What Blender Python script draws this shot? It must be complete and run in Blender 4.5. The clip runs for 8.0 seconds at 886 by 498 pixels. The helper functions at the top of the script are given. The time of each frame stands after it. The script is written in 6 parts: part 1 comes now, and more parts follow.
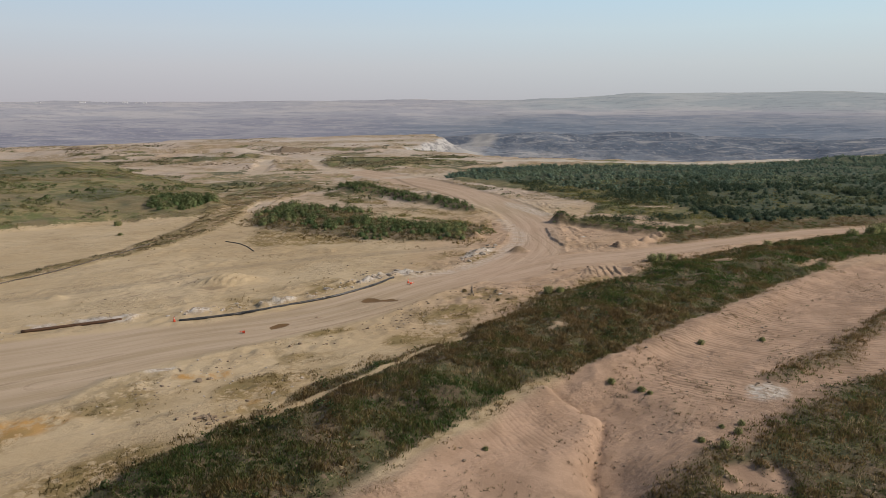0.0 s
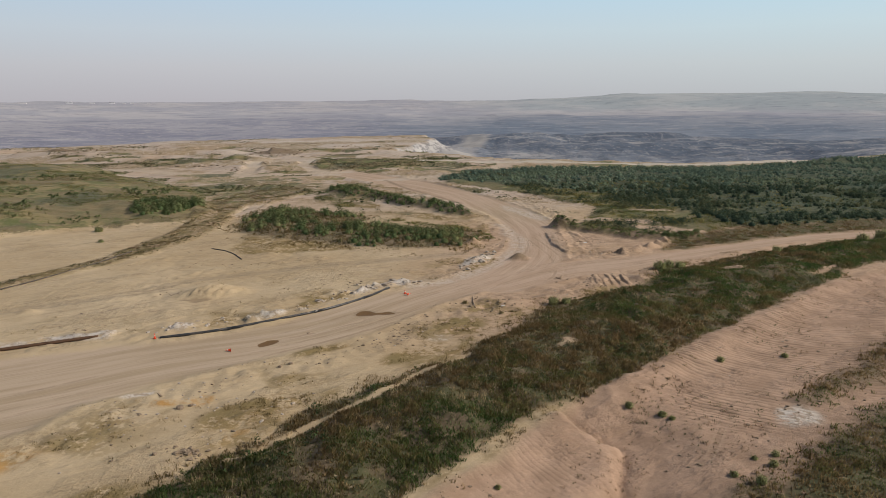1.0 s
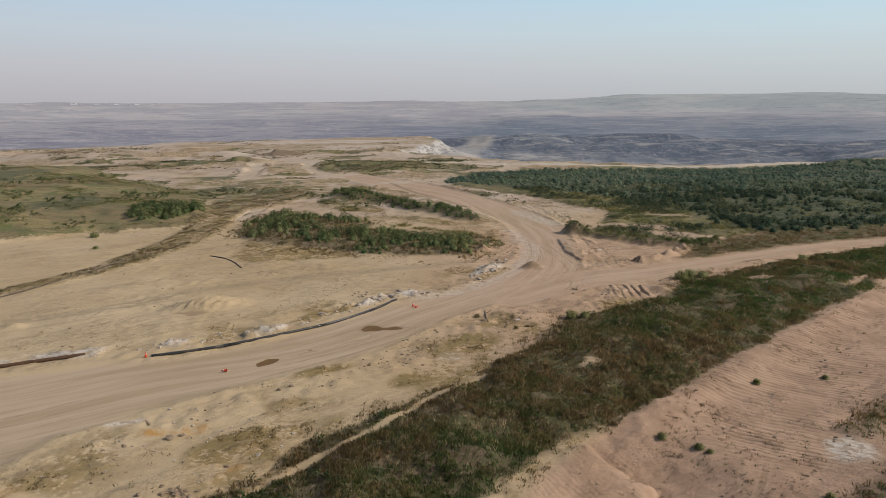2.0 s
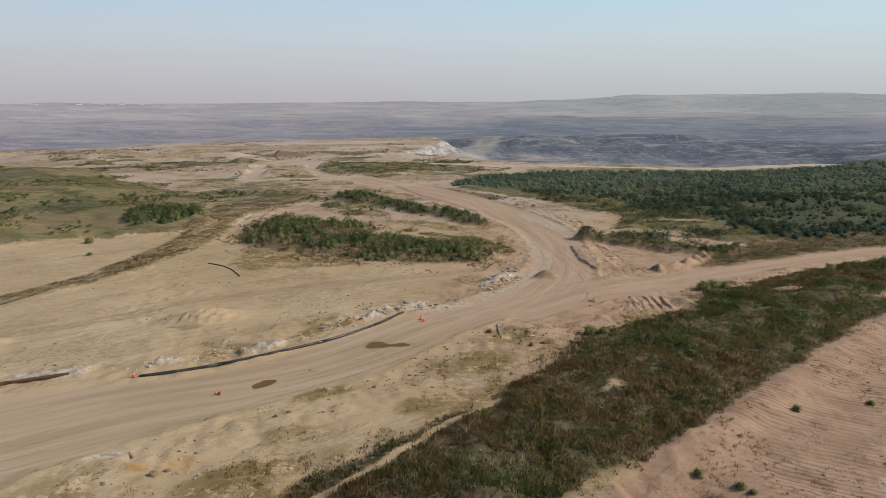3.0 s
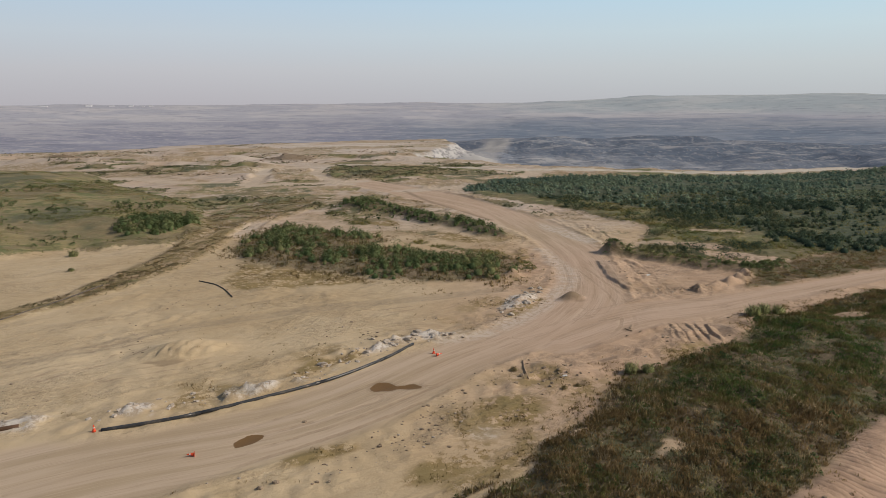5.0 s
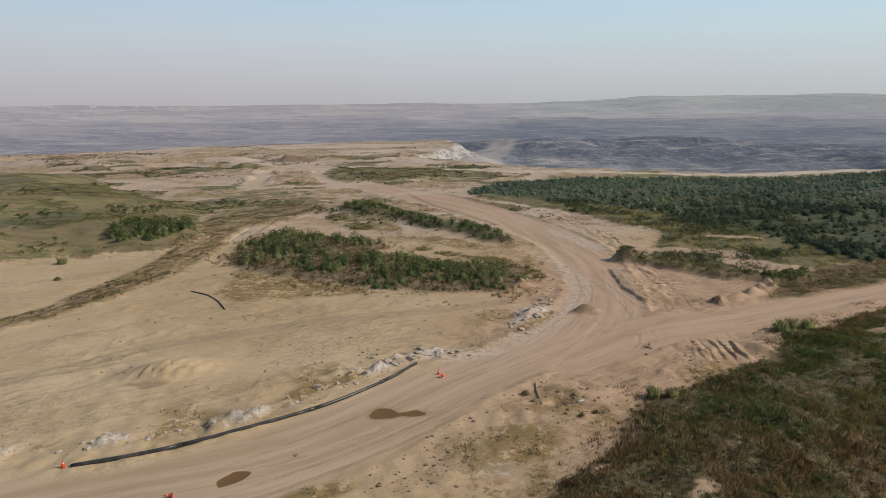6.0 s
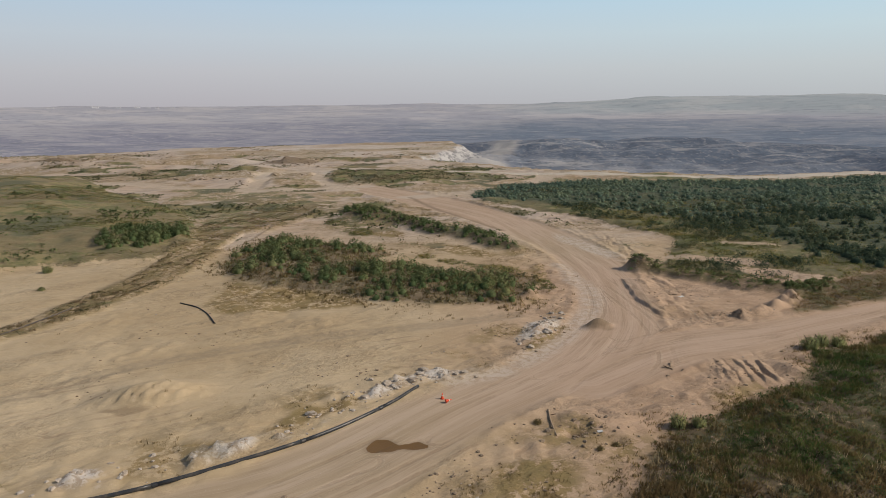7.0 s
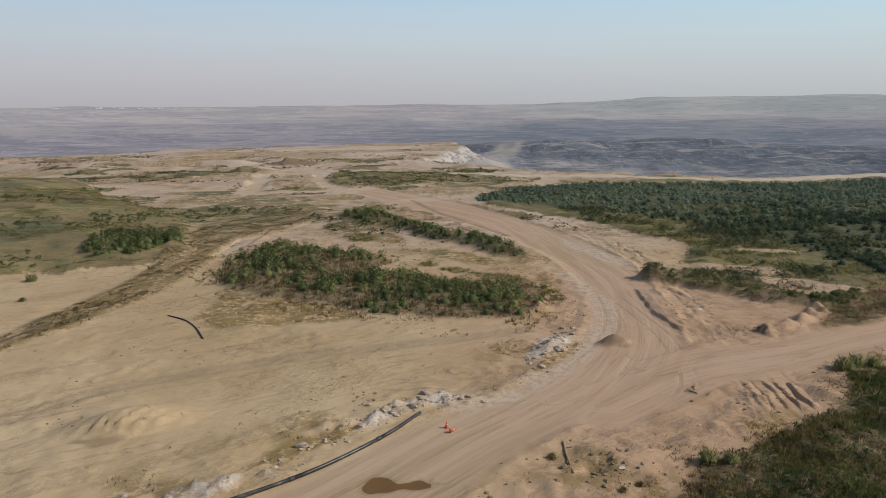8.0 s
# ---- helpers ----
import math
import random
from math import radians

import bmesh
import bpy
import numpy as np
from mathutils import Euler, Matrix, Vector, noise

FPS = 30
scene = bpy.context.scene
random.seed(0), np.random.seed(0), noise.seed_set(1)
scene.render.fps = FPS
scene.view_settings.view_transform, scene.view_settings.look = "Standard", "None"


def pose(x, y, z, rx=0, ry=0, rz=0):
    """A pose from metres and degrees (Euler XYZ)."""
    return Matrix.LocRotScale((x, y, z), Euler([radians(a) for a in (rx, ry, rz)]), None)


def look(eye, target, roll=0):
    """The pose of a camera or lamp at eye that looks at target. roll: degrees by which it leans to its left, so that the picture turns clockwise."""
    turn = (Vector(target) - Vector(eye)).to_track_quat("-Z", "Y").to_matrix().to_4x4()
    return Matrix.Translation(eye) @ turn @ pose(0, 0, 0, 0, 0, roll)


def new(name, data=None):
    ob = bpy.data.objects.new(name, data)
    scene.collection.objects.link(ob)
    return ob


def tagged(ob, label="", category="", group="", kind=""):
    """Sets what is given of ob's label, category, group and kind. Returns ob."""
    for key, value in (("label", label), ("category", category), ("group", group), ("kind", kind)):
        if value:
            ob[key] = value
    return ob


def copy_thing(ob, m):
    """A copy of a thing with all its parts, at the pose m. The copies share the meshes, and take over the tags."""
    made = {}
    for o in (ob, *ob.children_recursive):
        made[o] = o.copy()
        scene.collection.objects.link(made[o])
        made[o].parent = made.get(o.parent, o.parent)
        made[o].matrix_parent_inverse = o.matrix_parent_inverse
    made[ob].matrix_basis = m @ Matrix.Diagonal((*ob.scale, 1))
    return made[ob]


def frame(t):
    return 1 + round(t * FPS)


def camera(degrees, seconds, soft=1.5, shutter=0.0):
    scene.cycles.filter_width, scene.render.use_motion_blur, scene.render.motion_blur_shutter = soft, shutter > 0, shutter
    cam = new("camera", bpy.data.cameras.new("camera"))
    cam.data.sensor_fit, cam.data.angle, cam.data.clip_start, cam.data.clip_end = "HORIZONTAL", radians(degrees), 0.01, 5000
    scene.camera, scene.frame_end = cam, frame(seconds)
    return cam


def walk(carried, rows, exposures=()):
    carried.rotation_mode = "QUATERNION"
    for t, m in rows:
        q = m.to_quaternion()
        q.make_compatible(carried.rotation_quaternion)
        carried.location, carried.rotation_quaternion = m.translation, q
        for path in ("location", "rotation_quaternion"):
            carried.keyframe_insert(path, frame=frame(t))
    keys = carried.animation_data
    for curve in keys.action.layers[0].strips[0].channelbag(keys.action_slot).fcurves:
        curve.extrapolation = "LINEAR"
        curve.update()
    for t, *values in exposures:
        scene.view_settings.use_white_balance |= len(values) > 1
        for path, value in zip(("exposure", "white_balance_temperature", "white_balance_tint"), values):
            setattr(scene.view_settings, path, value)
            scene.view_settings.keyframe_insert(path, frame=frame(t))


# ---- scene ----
cam = camera(65.2, 8.0, soft=0.6)
EXPOSURE = -0.6
METRES, EYE, TILT, LEAN, TURN = 51.44, 30.0, 0.0, 0.0, 0.0
ROWS = [
    (0.0, 0.0, 0.0, 0.0, -0.07, -12.21, 0.33),
    (0.5, -0.0139, 0.0611, -0.0002, -0.99, -12.19, 0.33),
    (1.0, -0.0261, 0.1224, 0.0, -0.92, -12.18, 0.34),
    (1.5, -0.0358, 0.1843, 0.0, -0.78, -12.14, 0.36),
    (3.0, -0.0569, 0.3676, 0.0006, -0.25, -12.07, 0.34),
    (3.5, -0.0623, 0.4301, 0.0008, -0.06, -12.05, 0.37),
    (4.0, -0.0672, 0.4924, 0.001, 0.12, -12.04, 0.39),
    (4.5, -0.0714, 0.5547, 0.0014, 0.29, -12.01, 0.41),
    (6.0, -0.0805, 0.7423, 0.0013, 0.74, -11.93, 0.47),
    (6.5, -0.0829, 0.8052, 0.0017, 0.85, -11.9, 0.5),
    (7.0, -0.0859, 0.8679, 0.002, 0.93, -11.88, 0.51),
    (7.5, -0.0884, 0.931, 0.002, 1.01, -11.86, 0.51),
    (8.0, -0.0911, 0.9942, 0.0018, 1.16, -11.84, 0.5),
]
walk(cam, [(t, pose(0, 0, EYE, TILT, LEAN, TURN) @ pose(METRES * x, METRES * y, METRES * z, 90 + pitch, roll, yaw)) for t, x, y, z, yaw, pitch, roll in ROWS], exposures=[(0.0, EXPOSURE), (4.5, EXPOSURE - 0.01), (8.0, EXPOSURE - 0.06)])
# ---- light ----
SUN_ELEVATION, SUN_AZIMUTH = radians(36), radians(90)   # azimuth clockwise from +y
world = bpy.data.worlds.new("sky")
scene.world = world
world.use_nodes = True
wn, wl = world.node_tree.nodes, world.node_tree.links
wn.clear()
w_sky = wn.new("ShaderNodeTexSky")
w_sky.sky_type, w_sky.sun_disc = "NISHITA", False
w_sky.sun_elevation, w_sky.sun_rotation = SUN_ELEVATION, SUN_AZIMUTH
w_sky.altitude, w_sky.air_density, w_sky.dust_density, w_sky.ozone_density = 200, 1.0, 2.5, 1.0
w_co = wn.new("ShaderNodeTexCoord")
w_sep = wn.new("ShaderNodeSeparateXYZ")
w_veil = wn.new("ShaderNodeValToRGB")       # milky air low over the horizon, clear sky above
for spot, value in zip(w_veil.color_ramp.elements, ((0.13, 0.95), (0.32, 0.05))):
    spot.position, spot.color = value[0], (value[1], value[1], value[1], 1)
w_air = wn.new("ShaderNodeValToRGB")        # its colour: mauve dust at the horizon, pale blue higher up
air_rows = ((0.0, (0.500, 0.482, 0.515)), (0.045, (0.560, 0.565, 0.600)), (0.09, (0.565, 0.635, 0.700)), (0.15, (0.49, 0.645, 0.79)))
while len(w_air.color_ramp.elements) < len(air_rows):
    w_air.color_ramp.elements.new(0.5)
for spot, (at, rgb) in zip(w_air.color_ramp.elements, air_rows):
    spot.position, spot.color = at, (*rgb, 1)
w_side = wn.new("ShaderNodeMapRange")       # a little brighter towards the sun
w_side.inputs["From Min"].default_value, w_side.inputs["From Max"].default_value = -0.6, 0.6
w_side.inputs["To Min"].default_value, w_side.inputs["To Max"].default_value = 14.4, 16.8
w_gain = wn.new("ShaderNodeVectorMath")
w_gain.operation = "SCALE"
w_mix = wn.new("ShaderNodeMix")
w_mix.data_type = "RGBA"
w_bg = wn.new("ShaderNodeBackground")
w_out = wn.new("ShaderNodeOutputWorld")
w_bg.inputs["Strength"].default_value = 0.1
wl.new(w_co.outputs["Generated"], w_sep.inputs[0])
wl.new(w_sep.outputs["Z"], w_veil.inputs[0])
wl.new(w_sep.outputs["Z"], w_air.inputs[0])
wl.new(w_sep.outputs["X"], w_side.inputs[0])
w_tint = wn.new("ShaderNodeMix")            # clearer air on the sunward side
w_tint.data_type, w_tint.blend_type = "RGBA", "MULTIPLY"
w_tint.inputs[7].default_value = (0.935, 1.01, 0.985, 1)
w_sun_side = wn.new("ShaderNodeMapRange")
w_sun_side.inputs["From Min"].default_value, w_sun_side.inputs["From Max"].default_value = -0.35, 0.45
wl.new(w_sep.outputs["X"], w_sun_side.inputs[0])
wl.new(w_sun_side.outputs[0], w_tint.inputs[0])
wl.new(w_air.outputs[0], w_tint.inputs[6])
wl.new(w_tint.outputs[2], w_gain.inputs[0])
wl.new(w_side.outputs[0], w_gain.inputs["Scale"])
wl.new(w_veil.outputs[0], w_mix.inputs[0])
wl.new(w_sky.outputs[0], w_mix.inputs[6])
wl.new(w_gain.outputs[0], w_mix.inputs[7])
wl.new(w_mix.outputs[2], w_bg.inputs["Color"])
wl.new(w_bg.outputs[0], w_out.inputs[0])

sun = new("sun", bpy.data.lights.new("sun", "SUN"))
sun.data.energy, sun.data.angle, sun.data.color = 4.45, radians(1.5), (1.0, 0.90, 0.77)
sun_way = Vector((math.sin(SUN_AZIMUTH) * math.cos(SUN_ELEVATION), math.cos(SUN_AZIMUTH) * math.cos(SUN_ELEVATION), math.sin(SUN_ELEVATION)))
sun.matrix_world = look(sun_way * 300, (0, 0, 0))

# ---- noise and plan tools ----
rng = np.random.default_rng(7)


def vnoise(x, y, seed=0):
    """Value noise, -1 to 1."""
    ix, iy = np.floor(x), np.floor(y)
    fx, fy = x - ix, y - iy
    fx, fy = fx * fx * (3 - 2 * fx), fy * fy * (3 - 2 * fy)

    def lattice(a, b):
        v = np.sin(a * 127.1 + b * 311.7 + seed * 74.7) * 43758.5453
        return v - np.floor(v)

    low = lattice(ix, iy) * (1 - fx) + lattice(ix + 1, iy) * fx
    high = lattice(ix, iy + 1) * (1 - fx) + lattice(ix + 1, iy + 1) * fx
    return (low * (1 - fy) + high * fy) * 2 - 1


def fbm(x, y, size, octaves=3, seed=0):
    total, amp, norm = 0, 1.0, 0
    for k in range(octaves):
        total = total + amp * vnoise(x / size + 17.3 * k, y / size - 9.1 * k, seed + k)
        norm += amp
        size, amp = size / 2.1, amp * 0.5
    return total / norm


def step(a, b, v):
    k = np.clip((v - a) / (b - a), 0, 1)
    return k * k * (3 - 2 * k)


def smooth_line(pts, n=4, closed=False):
    """Catmull-Rom through the points."""
    p = [np.array(q, float) for q in pts]
    p = [p[-1]] + p + [p[0], p[1]] if closed else [2 * p[0] - p[1]] + p + [2 * p[-1] - p[-2]]
    out = []
    for i in range(1, len(p) - 2):
        for k in range(n):
            u = k / n
            out.append(0.5 * (2 * p[i] + (p[i + 1] - p[i - 1]) * u + (2 * p[i - 1] - 5 * p[i] + 4 * p[i + 1] - p[i + 2]) * u ** 2
                              + (3 * p[i] - p[i - 1] - 3 * p[i + 1] + p[i + 2]) * u ** 3))
    if not closed:
        out.append(p[-2])
    return np.array(out)


def line_at(pts, x, y, reach=12.0):
    """Signed distance from a line (left of its way positive) and the length along it; far points get 1000."""
    pts = np.asarray(pts, float)
    d, s = np.full(x.shape, 1e3), np.zeros(x.shape)
    lo, hi = pts.min(0) - reach, pts.max(0) + reach
    sel = np.nonzero((x > lo[0]) & (x < hi[0]) & (y > lo[1]) & (y < hi[1]))
    if not len(sel[0]):
        return d, s
    px, py = x[sel], y[sel]
    best, bs, bd = np.full(px.shape, 1e9), np.zeros(px.shape), np.zeros(px.shape)
    run = 0.0
    for a, b in zip(pts[:-1], pts[1:]):
        e = b - a
        length = float(np.hypot(*e)) + 1e-9
        u = np.clip(((px - a[0]) * e[0] + (py - a[1]) * e[1]) / length ** 2, 0, 1)
        qx, qy = px - a[0] - u * e[0], py - a[1] - u * e[1]
        dist = np.hypot(qx, qy)
        near = dist < best
        best = np.where(near, dist, best)
        bs = np.where(near, run + u * length, bs)
        bd = np.where(near, np.sign(e[0] * qy - e[1] * qx) * dist, bd)
        run += length
    d[sel], s[sel] = bd, bs
    return d, s


def area_at(pts, x, y, reach=14.0):
    """Signed distance from an area's edge, positive within it."""
    pts = np.asarray(pts, float)
    ring = np.vstack([pts, pts[:1]])
    d = np.full(x.shape, -1e3)
    lo, hi = pts.min(0) - reach, pts.max(0) + reach
    sel = np.nonzero((x > lo[0]) & (x < hi[0]) & (y > lo[1]) & (y < hi[1]))
    if not len(sel[0]):
        return d
    px, py = x[sel], y[sel]
    best, within = np.full(px.shape, 1e9), np.zeros(px.shape, bool)
    for a, b in zip(ring[:-1], ring[1:]):
        e = b - a
        u = np.clip(((px - a[0]) * e[0] + (py - a[1]) * e[1]) / (e @ e + 1e-9), 0, 1)
        best = np.minimum(best, np.hypot(px - a[0] - u * e[0], py - a[1] - u * e[1]))
        if e[1]:
            within ^= ((a[1] > py) != (b[1] > py)) & (px < a[0] + (py - a[1]) * e[0] / e[1])
    d[sel] = np.where(within, best, -best)
    return d


def heap(x, y, cx, cy, rx, ry, turn=0.0):
    """A round bump from 1 at its middle to 0 at its rim."""
    c, s = math.cos(radians(turn)), math.sin(radians(turn))
    u, v = ((x - cx) * c + (y - cy) * s) / rx, ((y - cy) * c - (x - cx) * s) / ry
    return 1 - step(0.0, 1.0, np.hypot(u, v))


# ---- the plan ----
ROAD_W = [(-150, 58), (-90, 76), (-57, 84), (-43, 89), (-36, 90), (-24, 97), (-9, 112.5), (2, 123), (10, 135), (14.5, 150), (16, 168), (10.5, 196),
          (-8.5, 235), (-44, 292)]
ROAD_E = [(-36, 305), (-5, 264), (17, 220), (27, 186), (27, 160), (25, 140), (18.6, 126), (6, 112), (-2, 104), (-11, 92), (-20.5, 85), (-31, 77),
          (-37, 71.5), (-44, 62), (-90, 34), (-150, 10)]
MAIN_ROAD = smooth_line(ROAD_W, 3).tolist() + smooth_line(ROAD_E, 3).tolist()
MAIN_LANE = smooth_line([(-150, 34), (-90, 55), (-50, 74), (-33, 84), (-16, 92), (-2, 108), (10, 120), (18, 135), (21, 152), (21.5, 172), (16, 205), (4, 240), (-40, 299)], 4)
BRANCH_LANE = smooth_line([(10, 117), (22, 127), (36, 132), (58, 143), (82, 154), (103, 158), (160, 172), (240, 190)], 4)
RIDGE_NW = [(-60, 18), (-42, 34), (-29, 48.3), (-24, 55.5), (-20, 62), (-16.5, 65), (-15.5, 70), (-9.4, 74.8), (-1.8, 82), (7.5, 92), (15.8, 106), (24, 110.5), (31, 114.5), (38.5, 125),
            (59, 137), (82, 148), (99, 151.5), (150, 163)]
RIDGE_SE = [(150, 156), (110, 142), (76, 127), (61.8, 113.6), (50.4, 105.8), (38.4, 94.2), (27.2, 84.2), (15, 73.2), (9.2, 68.5), (2.4, 62.3), (-3.3, 55), (-8, 48), (-20, 34), (-36, 16)]
RIDGE = RIDGE_NW + RIDGE_SE
SAND_CUT = [(-36, 14), (-8, 47), (14, 74), (37, 95), (61, 114), (90, 132), (140, 146), (150, 60), (80, 10), (20, 5)]
SOUTH_WEEDS = [(6, 38), (11.4, 47), (18.7, 52.5), (27, 58.5), (36, 65), (47, 72.5), (61, 83), (90, 101), (130, 116), (130, 20), (40, 20)]
WEST_MEADOW = [(-330, 380), (-219, 345), (-165, 335), (-112, 270), (-74, 226), (-60, 192), (-66, 178), (-84, 174), (-99, 162), (-112, 152), (-200, 120), (-400, 150)]
MIDDLE_THICKET = [(-46.6, 199.2), (-35, 195), (-23.9, 190.6), (-16.8, 182.8), (-21.3, 177.3), (-12.7, 169.8), (-4.9, 166.5), (6.3, 166.3), (10.5, 160), (8.9, 152), (7.5, 148.3), (2.8, 145.2), (-7.7, 144.3), (-14, 148.5), (-20.5, 149.8),
                  (-24.5, 153.6), (-35.1, 155.7), (-44.2, 162.3), (-49.8, 172.5), (-50.3, 184.1)]
STRIP_THICKET = [(-40.3, 241.2), (-37.8, 226.8), (-17.6, 213.5), (-12.7, 205.4), (-6.1, 199.4), (3.7, 186.2), (9.7, 183.7), (11.2, 188.4), (-0.2, 207.1), (-13.4, 220.2), (-27.7, 238.5)]
SCRUB_AREA = [(2, 262), (2, 280), (14, 296), (40, 304), (90, 302), (130, 308), (165, 318), (215, 344), (330, 388), (420, 360), (300, 240), (160, 182), (107, 172), (73, 164), (67, 170), (65.5, 185), (62, 201), (57, 211), (49, 226), (36, 239)]
BRANCH_VERGE = [(45, 142.5), (58, 145.8), (82, 156.8), (103, 161), (160, 175), (240, 196), (240, 206), (160, 188), (107, 172), (72, 166), (58, 159), (50, 153)]
SOUTH_STRIP = smooth_line([(37.5, 71.5), (44, 77), (52, 84), (64, 95.5), (80, 108)], 3)
ROAD_RUT = smooth_line([(-19, 268), (-13, 251), (-8, 239), (-1, 224.5), (7, 209)], 3)
SAND_GAPS = [(40.7, 175.2, 7, 4.5, -30), (48.5, 172.5, 7, 4.6, -25), (50.0, 164.5, 8, 4.0, -20), (56, 160.8, 7, 3.4, -15), (39.0, 200, 8, 8, -30), (34, 192, 5, 9, 0), (58, 187, 9, 3, -30)]
YELLOW_GREEN = [(-28.8, 207.5, 7, 5, -40), (-11.0, 179.8, 3.0, 2.6, 0), (-5.0, 175.4, 6, 3, -30), (2.3, 170.4, 9, 3.2, -25), (10.5, 157.5, 3, 5, 0), (-35.5, 217.5, 6, 4, -40), (35.5, 190, 5, 3, 0), (61, 190, 9, 3, -30), (58, 200, 10, 4, -40)]
WEST_THICKET = [(-80, 185.5), (-85, 200), (-82.6, 210), (-74, 212), (-65, 203), (-63.4, 193), (-69, 185.5), (-73, 181)]
GREEN_FIELD = [(2, 255), (2, 282), (14, 300), (40, 308), (90, 306), (130, 312), (165, 322), (215, 348), (330, 392), (420, 360), (300, 240), (160, 176), (107, 166), (85, 167), (56, 158), (38, 163), (34, 172), (44, 194), (33, 222)]
FAR_GREEN = [(-60, 330), (-58, 366), (-24, 350), (6, 322), (-20, 302)]
WEST_BANK = smooth_line([(-90, 84), (-74, 112), (-69, 123), (-63, 141), (-58, 156), (-56.5, 172), (-54.5, 190), (-50, 212), (-41, 238)], 3)
RUBBLE_BANK = smooth_line([(-62, 88), (-43, 93.5), (-35, 95.5), (-27, 99), (-20, 104.5), (-14, 112), (-8, 117.5), (-3, 119)], 4)
PIPE_LINE = [(-36.3, 90.9), (-29.8, 94.0), (-22.6, 98.9), (-16.4, 104.3), (-11.3, 110.3), (-8.5, 114.6)]
RUST_LINE = [(-55.9, 87.3), (-52.2, 88.9), (-48.4, 90.5), (-44.7, 92.1)]
HOSE_LINE = [(-47.4, 148.1), (-44.2, 146.0), (-41.2, 142.4), (-38.4, 137.6)]
BANK_PIPE_LINE = [(-84.0, 92.0), (-74.4, 112.1), (-69.5, 121.0), (-64.9, 132.0), (-62.2, 144.0)]
PIT_RIM = [(-1500, 330), (-700, 400), (-284, 452), (-205, 525), (-150, 556), (-60, 585), (-12, 590), (4, 545), (-12, 480), (-18, 432), (8, 394), (36, 362), (64, 342), (110, 328),
           (190, 350), (260, 392), (700, 540), (1500, 640), (3800, 700), (3800, 4900), (-3800, 4900), (-3800, 330)]
FURROW_MIDDLE = (62.0, 127.0)
RIM_ROAD = smooth_line([(-60, 352), (-30, 352), (8, 348), (24, 340), (60, 331), (108, 321), (150, 331), (195, 348), (260, 385), (420, 440)], 3)
WEST_TRACK_BANK = [(-92, 82), (-78, 104), (-70, 121), (-62, 132), (-58.3, 142), (-54.3, 156.5), (-53.6, 171), (-53.3, 185), (-49.6, 209), (-40, 236), (-52, 246), (-64, 229), (-68.5, 217), (-67, 196.5),
                   (-63.5, 177), (-63.3, 160), (-66.5, 139), (-74, 122), (-84, 104), (-98, 80)]
MIXED_GROUND = [(-118, 275), (-84, 238), (-64, 200), (-52, 214), (-44, 236), (-18, 232), (0, 206), (8, 190), (10, 172), (-8, 182), (-26, 202), (-46, 218), (-40, 250), (-48, 288), (-95, 300)]
TYRE_TRACKS = [smooth_line(q, 4) for q in ([(-24, 270), (0, 234), (12, 208), (20, 182), (23, 160)], [(-18, 252), (4, 216), (14, 190), (18, 165)], [(2, 100), (12, 112), (24, 121), (40, 131)], [(-6, 103), (8, 117), (22, 130), (34, 137), (46, 141)], [(17, 116), (21, 124), (22, 138), (20, 156)], [(27, 156), (33, 148), (36, 142), (48, 143)],
                                           [(29, 148), (33, 152), (41, 151), (47, 154)], [(14, 110), (20, 113), (30, 121), (42, 128)], [(-30, 118), (-18, 122), (-6, 128), (2, 137)], [(-52, 112), (-40, 118), (-28, 124), (-10, 131)],
                                           [(-44, 70), (-26, 83), (-10, 96), (6, 113), (15, 130)], [(-38, 81), (-24, 90), (-8, 106), (6, 122), (16, 142), (19, 165)], [(34, 72), (30, 80), (31, 90)], [(22, 62), (27, 70), (36, 78), (52, 84)],
                                           [(28, 158), (29, 150), (34, 145), (44, 147), (50, 152)], [(27, 152), (31, 146), (37, 143.5), (46, 144.5)], [(5, 118), (14, 124), (26, 129.5), (40, 134)], [(12, 112), (19, 118.5), (29, 125), (44, 134), (60, 143)],
                                           [(16, 128), (24, 133), (30, 138), (31, 146)], [(23, 170), (24, 148), (27, 136), (36, 133.5), (52, 140)], [(-50, 104), (-38, 116), (-22, 121), (-6, 122)], [(-42, 104), (-30, 111), (-18, 117)], [(-60, 62), (-42, 76), (-26, 88), (-12, 99)])]
BARE_SLOT = [(-55.5, 187), (-55.4, 205.7), (-50, 213), (-52, 188)]
THICKET_GRASS = [(-43.5, 147.5), (-38.3, 142.0), (-24.4, 144.5), (-18, 147.5), (-22, 153), (-35.1, 157.5), (-44.5, 161.5)]
BEND_GRAVEL = smooth_line([(15, 172), (17, 155), (14, 141), (8.5, 129.5), (2, 121), (-4, 116.5)], 3)
HEAP_ROW = [(35.5, 139.8), (38.5, 141.2), (42, 144), (45.8, 146.8), (48.6, 150.4)]
SAND_TRACK = smooth_line([(-80, 96), (-53, 110.5), (-44, 120), (-34, 126), (-22, 132), (-8, 136.5), (4, 141)], 3)
FAR_TRACKS = [smooth_line([(-36, 300), (-70, 290), (-110, 300), (-200, 330)], 3), smooth_line([(-75, 285), (-82, 320), (-86, 352), (-60, 365), (-20, 372)], 3),
              smooth_line([(-40, 290), (-58, 318), (-62, 350)], 3), smooth_line([(-20, 268), (10, 285), (24, 310), (36, 345)], 3)]
RIDGE_PATH = [(-19, 60), (-13.1, 66.4), (-8.4, 71.5), (-3.7, 78.3), (3, 85)]
FIELD_SCARP = smooth_line([(29, 168), (34, 166), (43, 157), (50, 152.5), (56, 156)], 3)


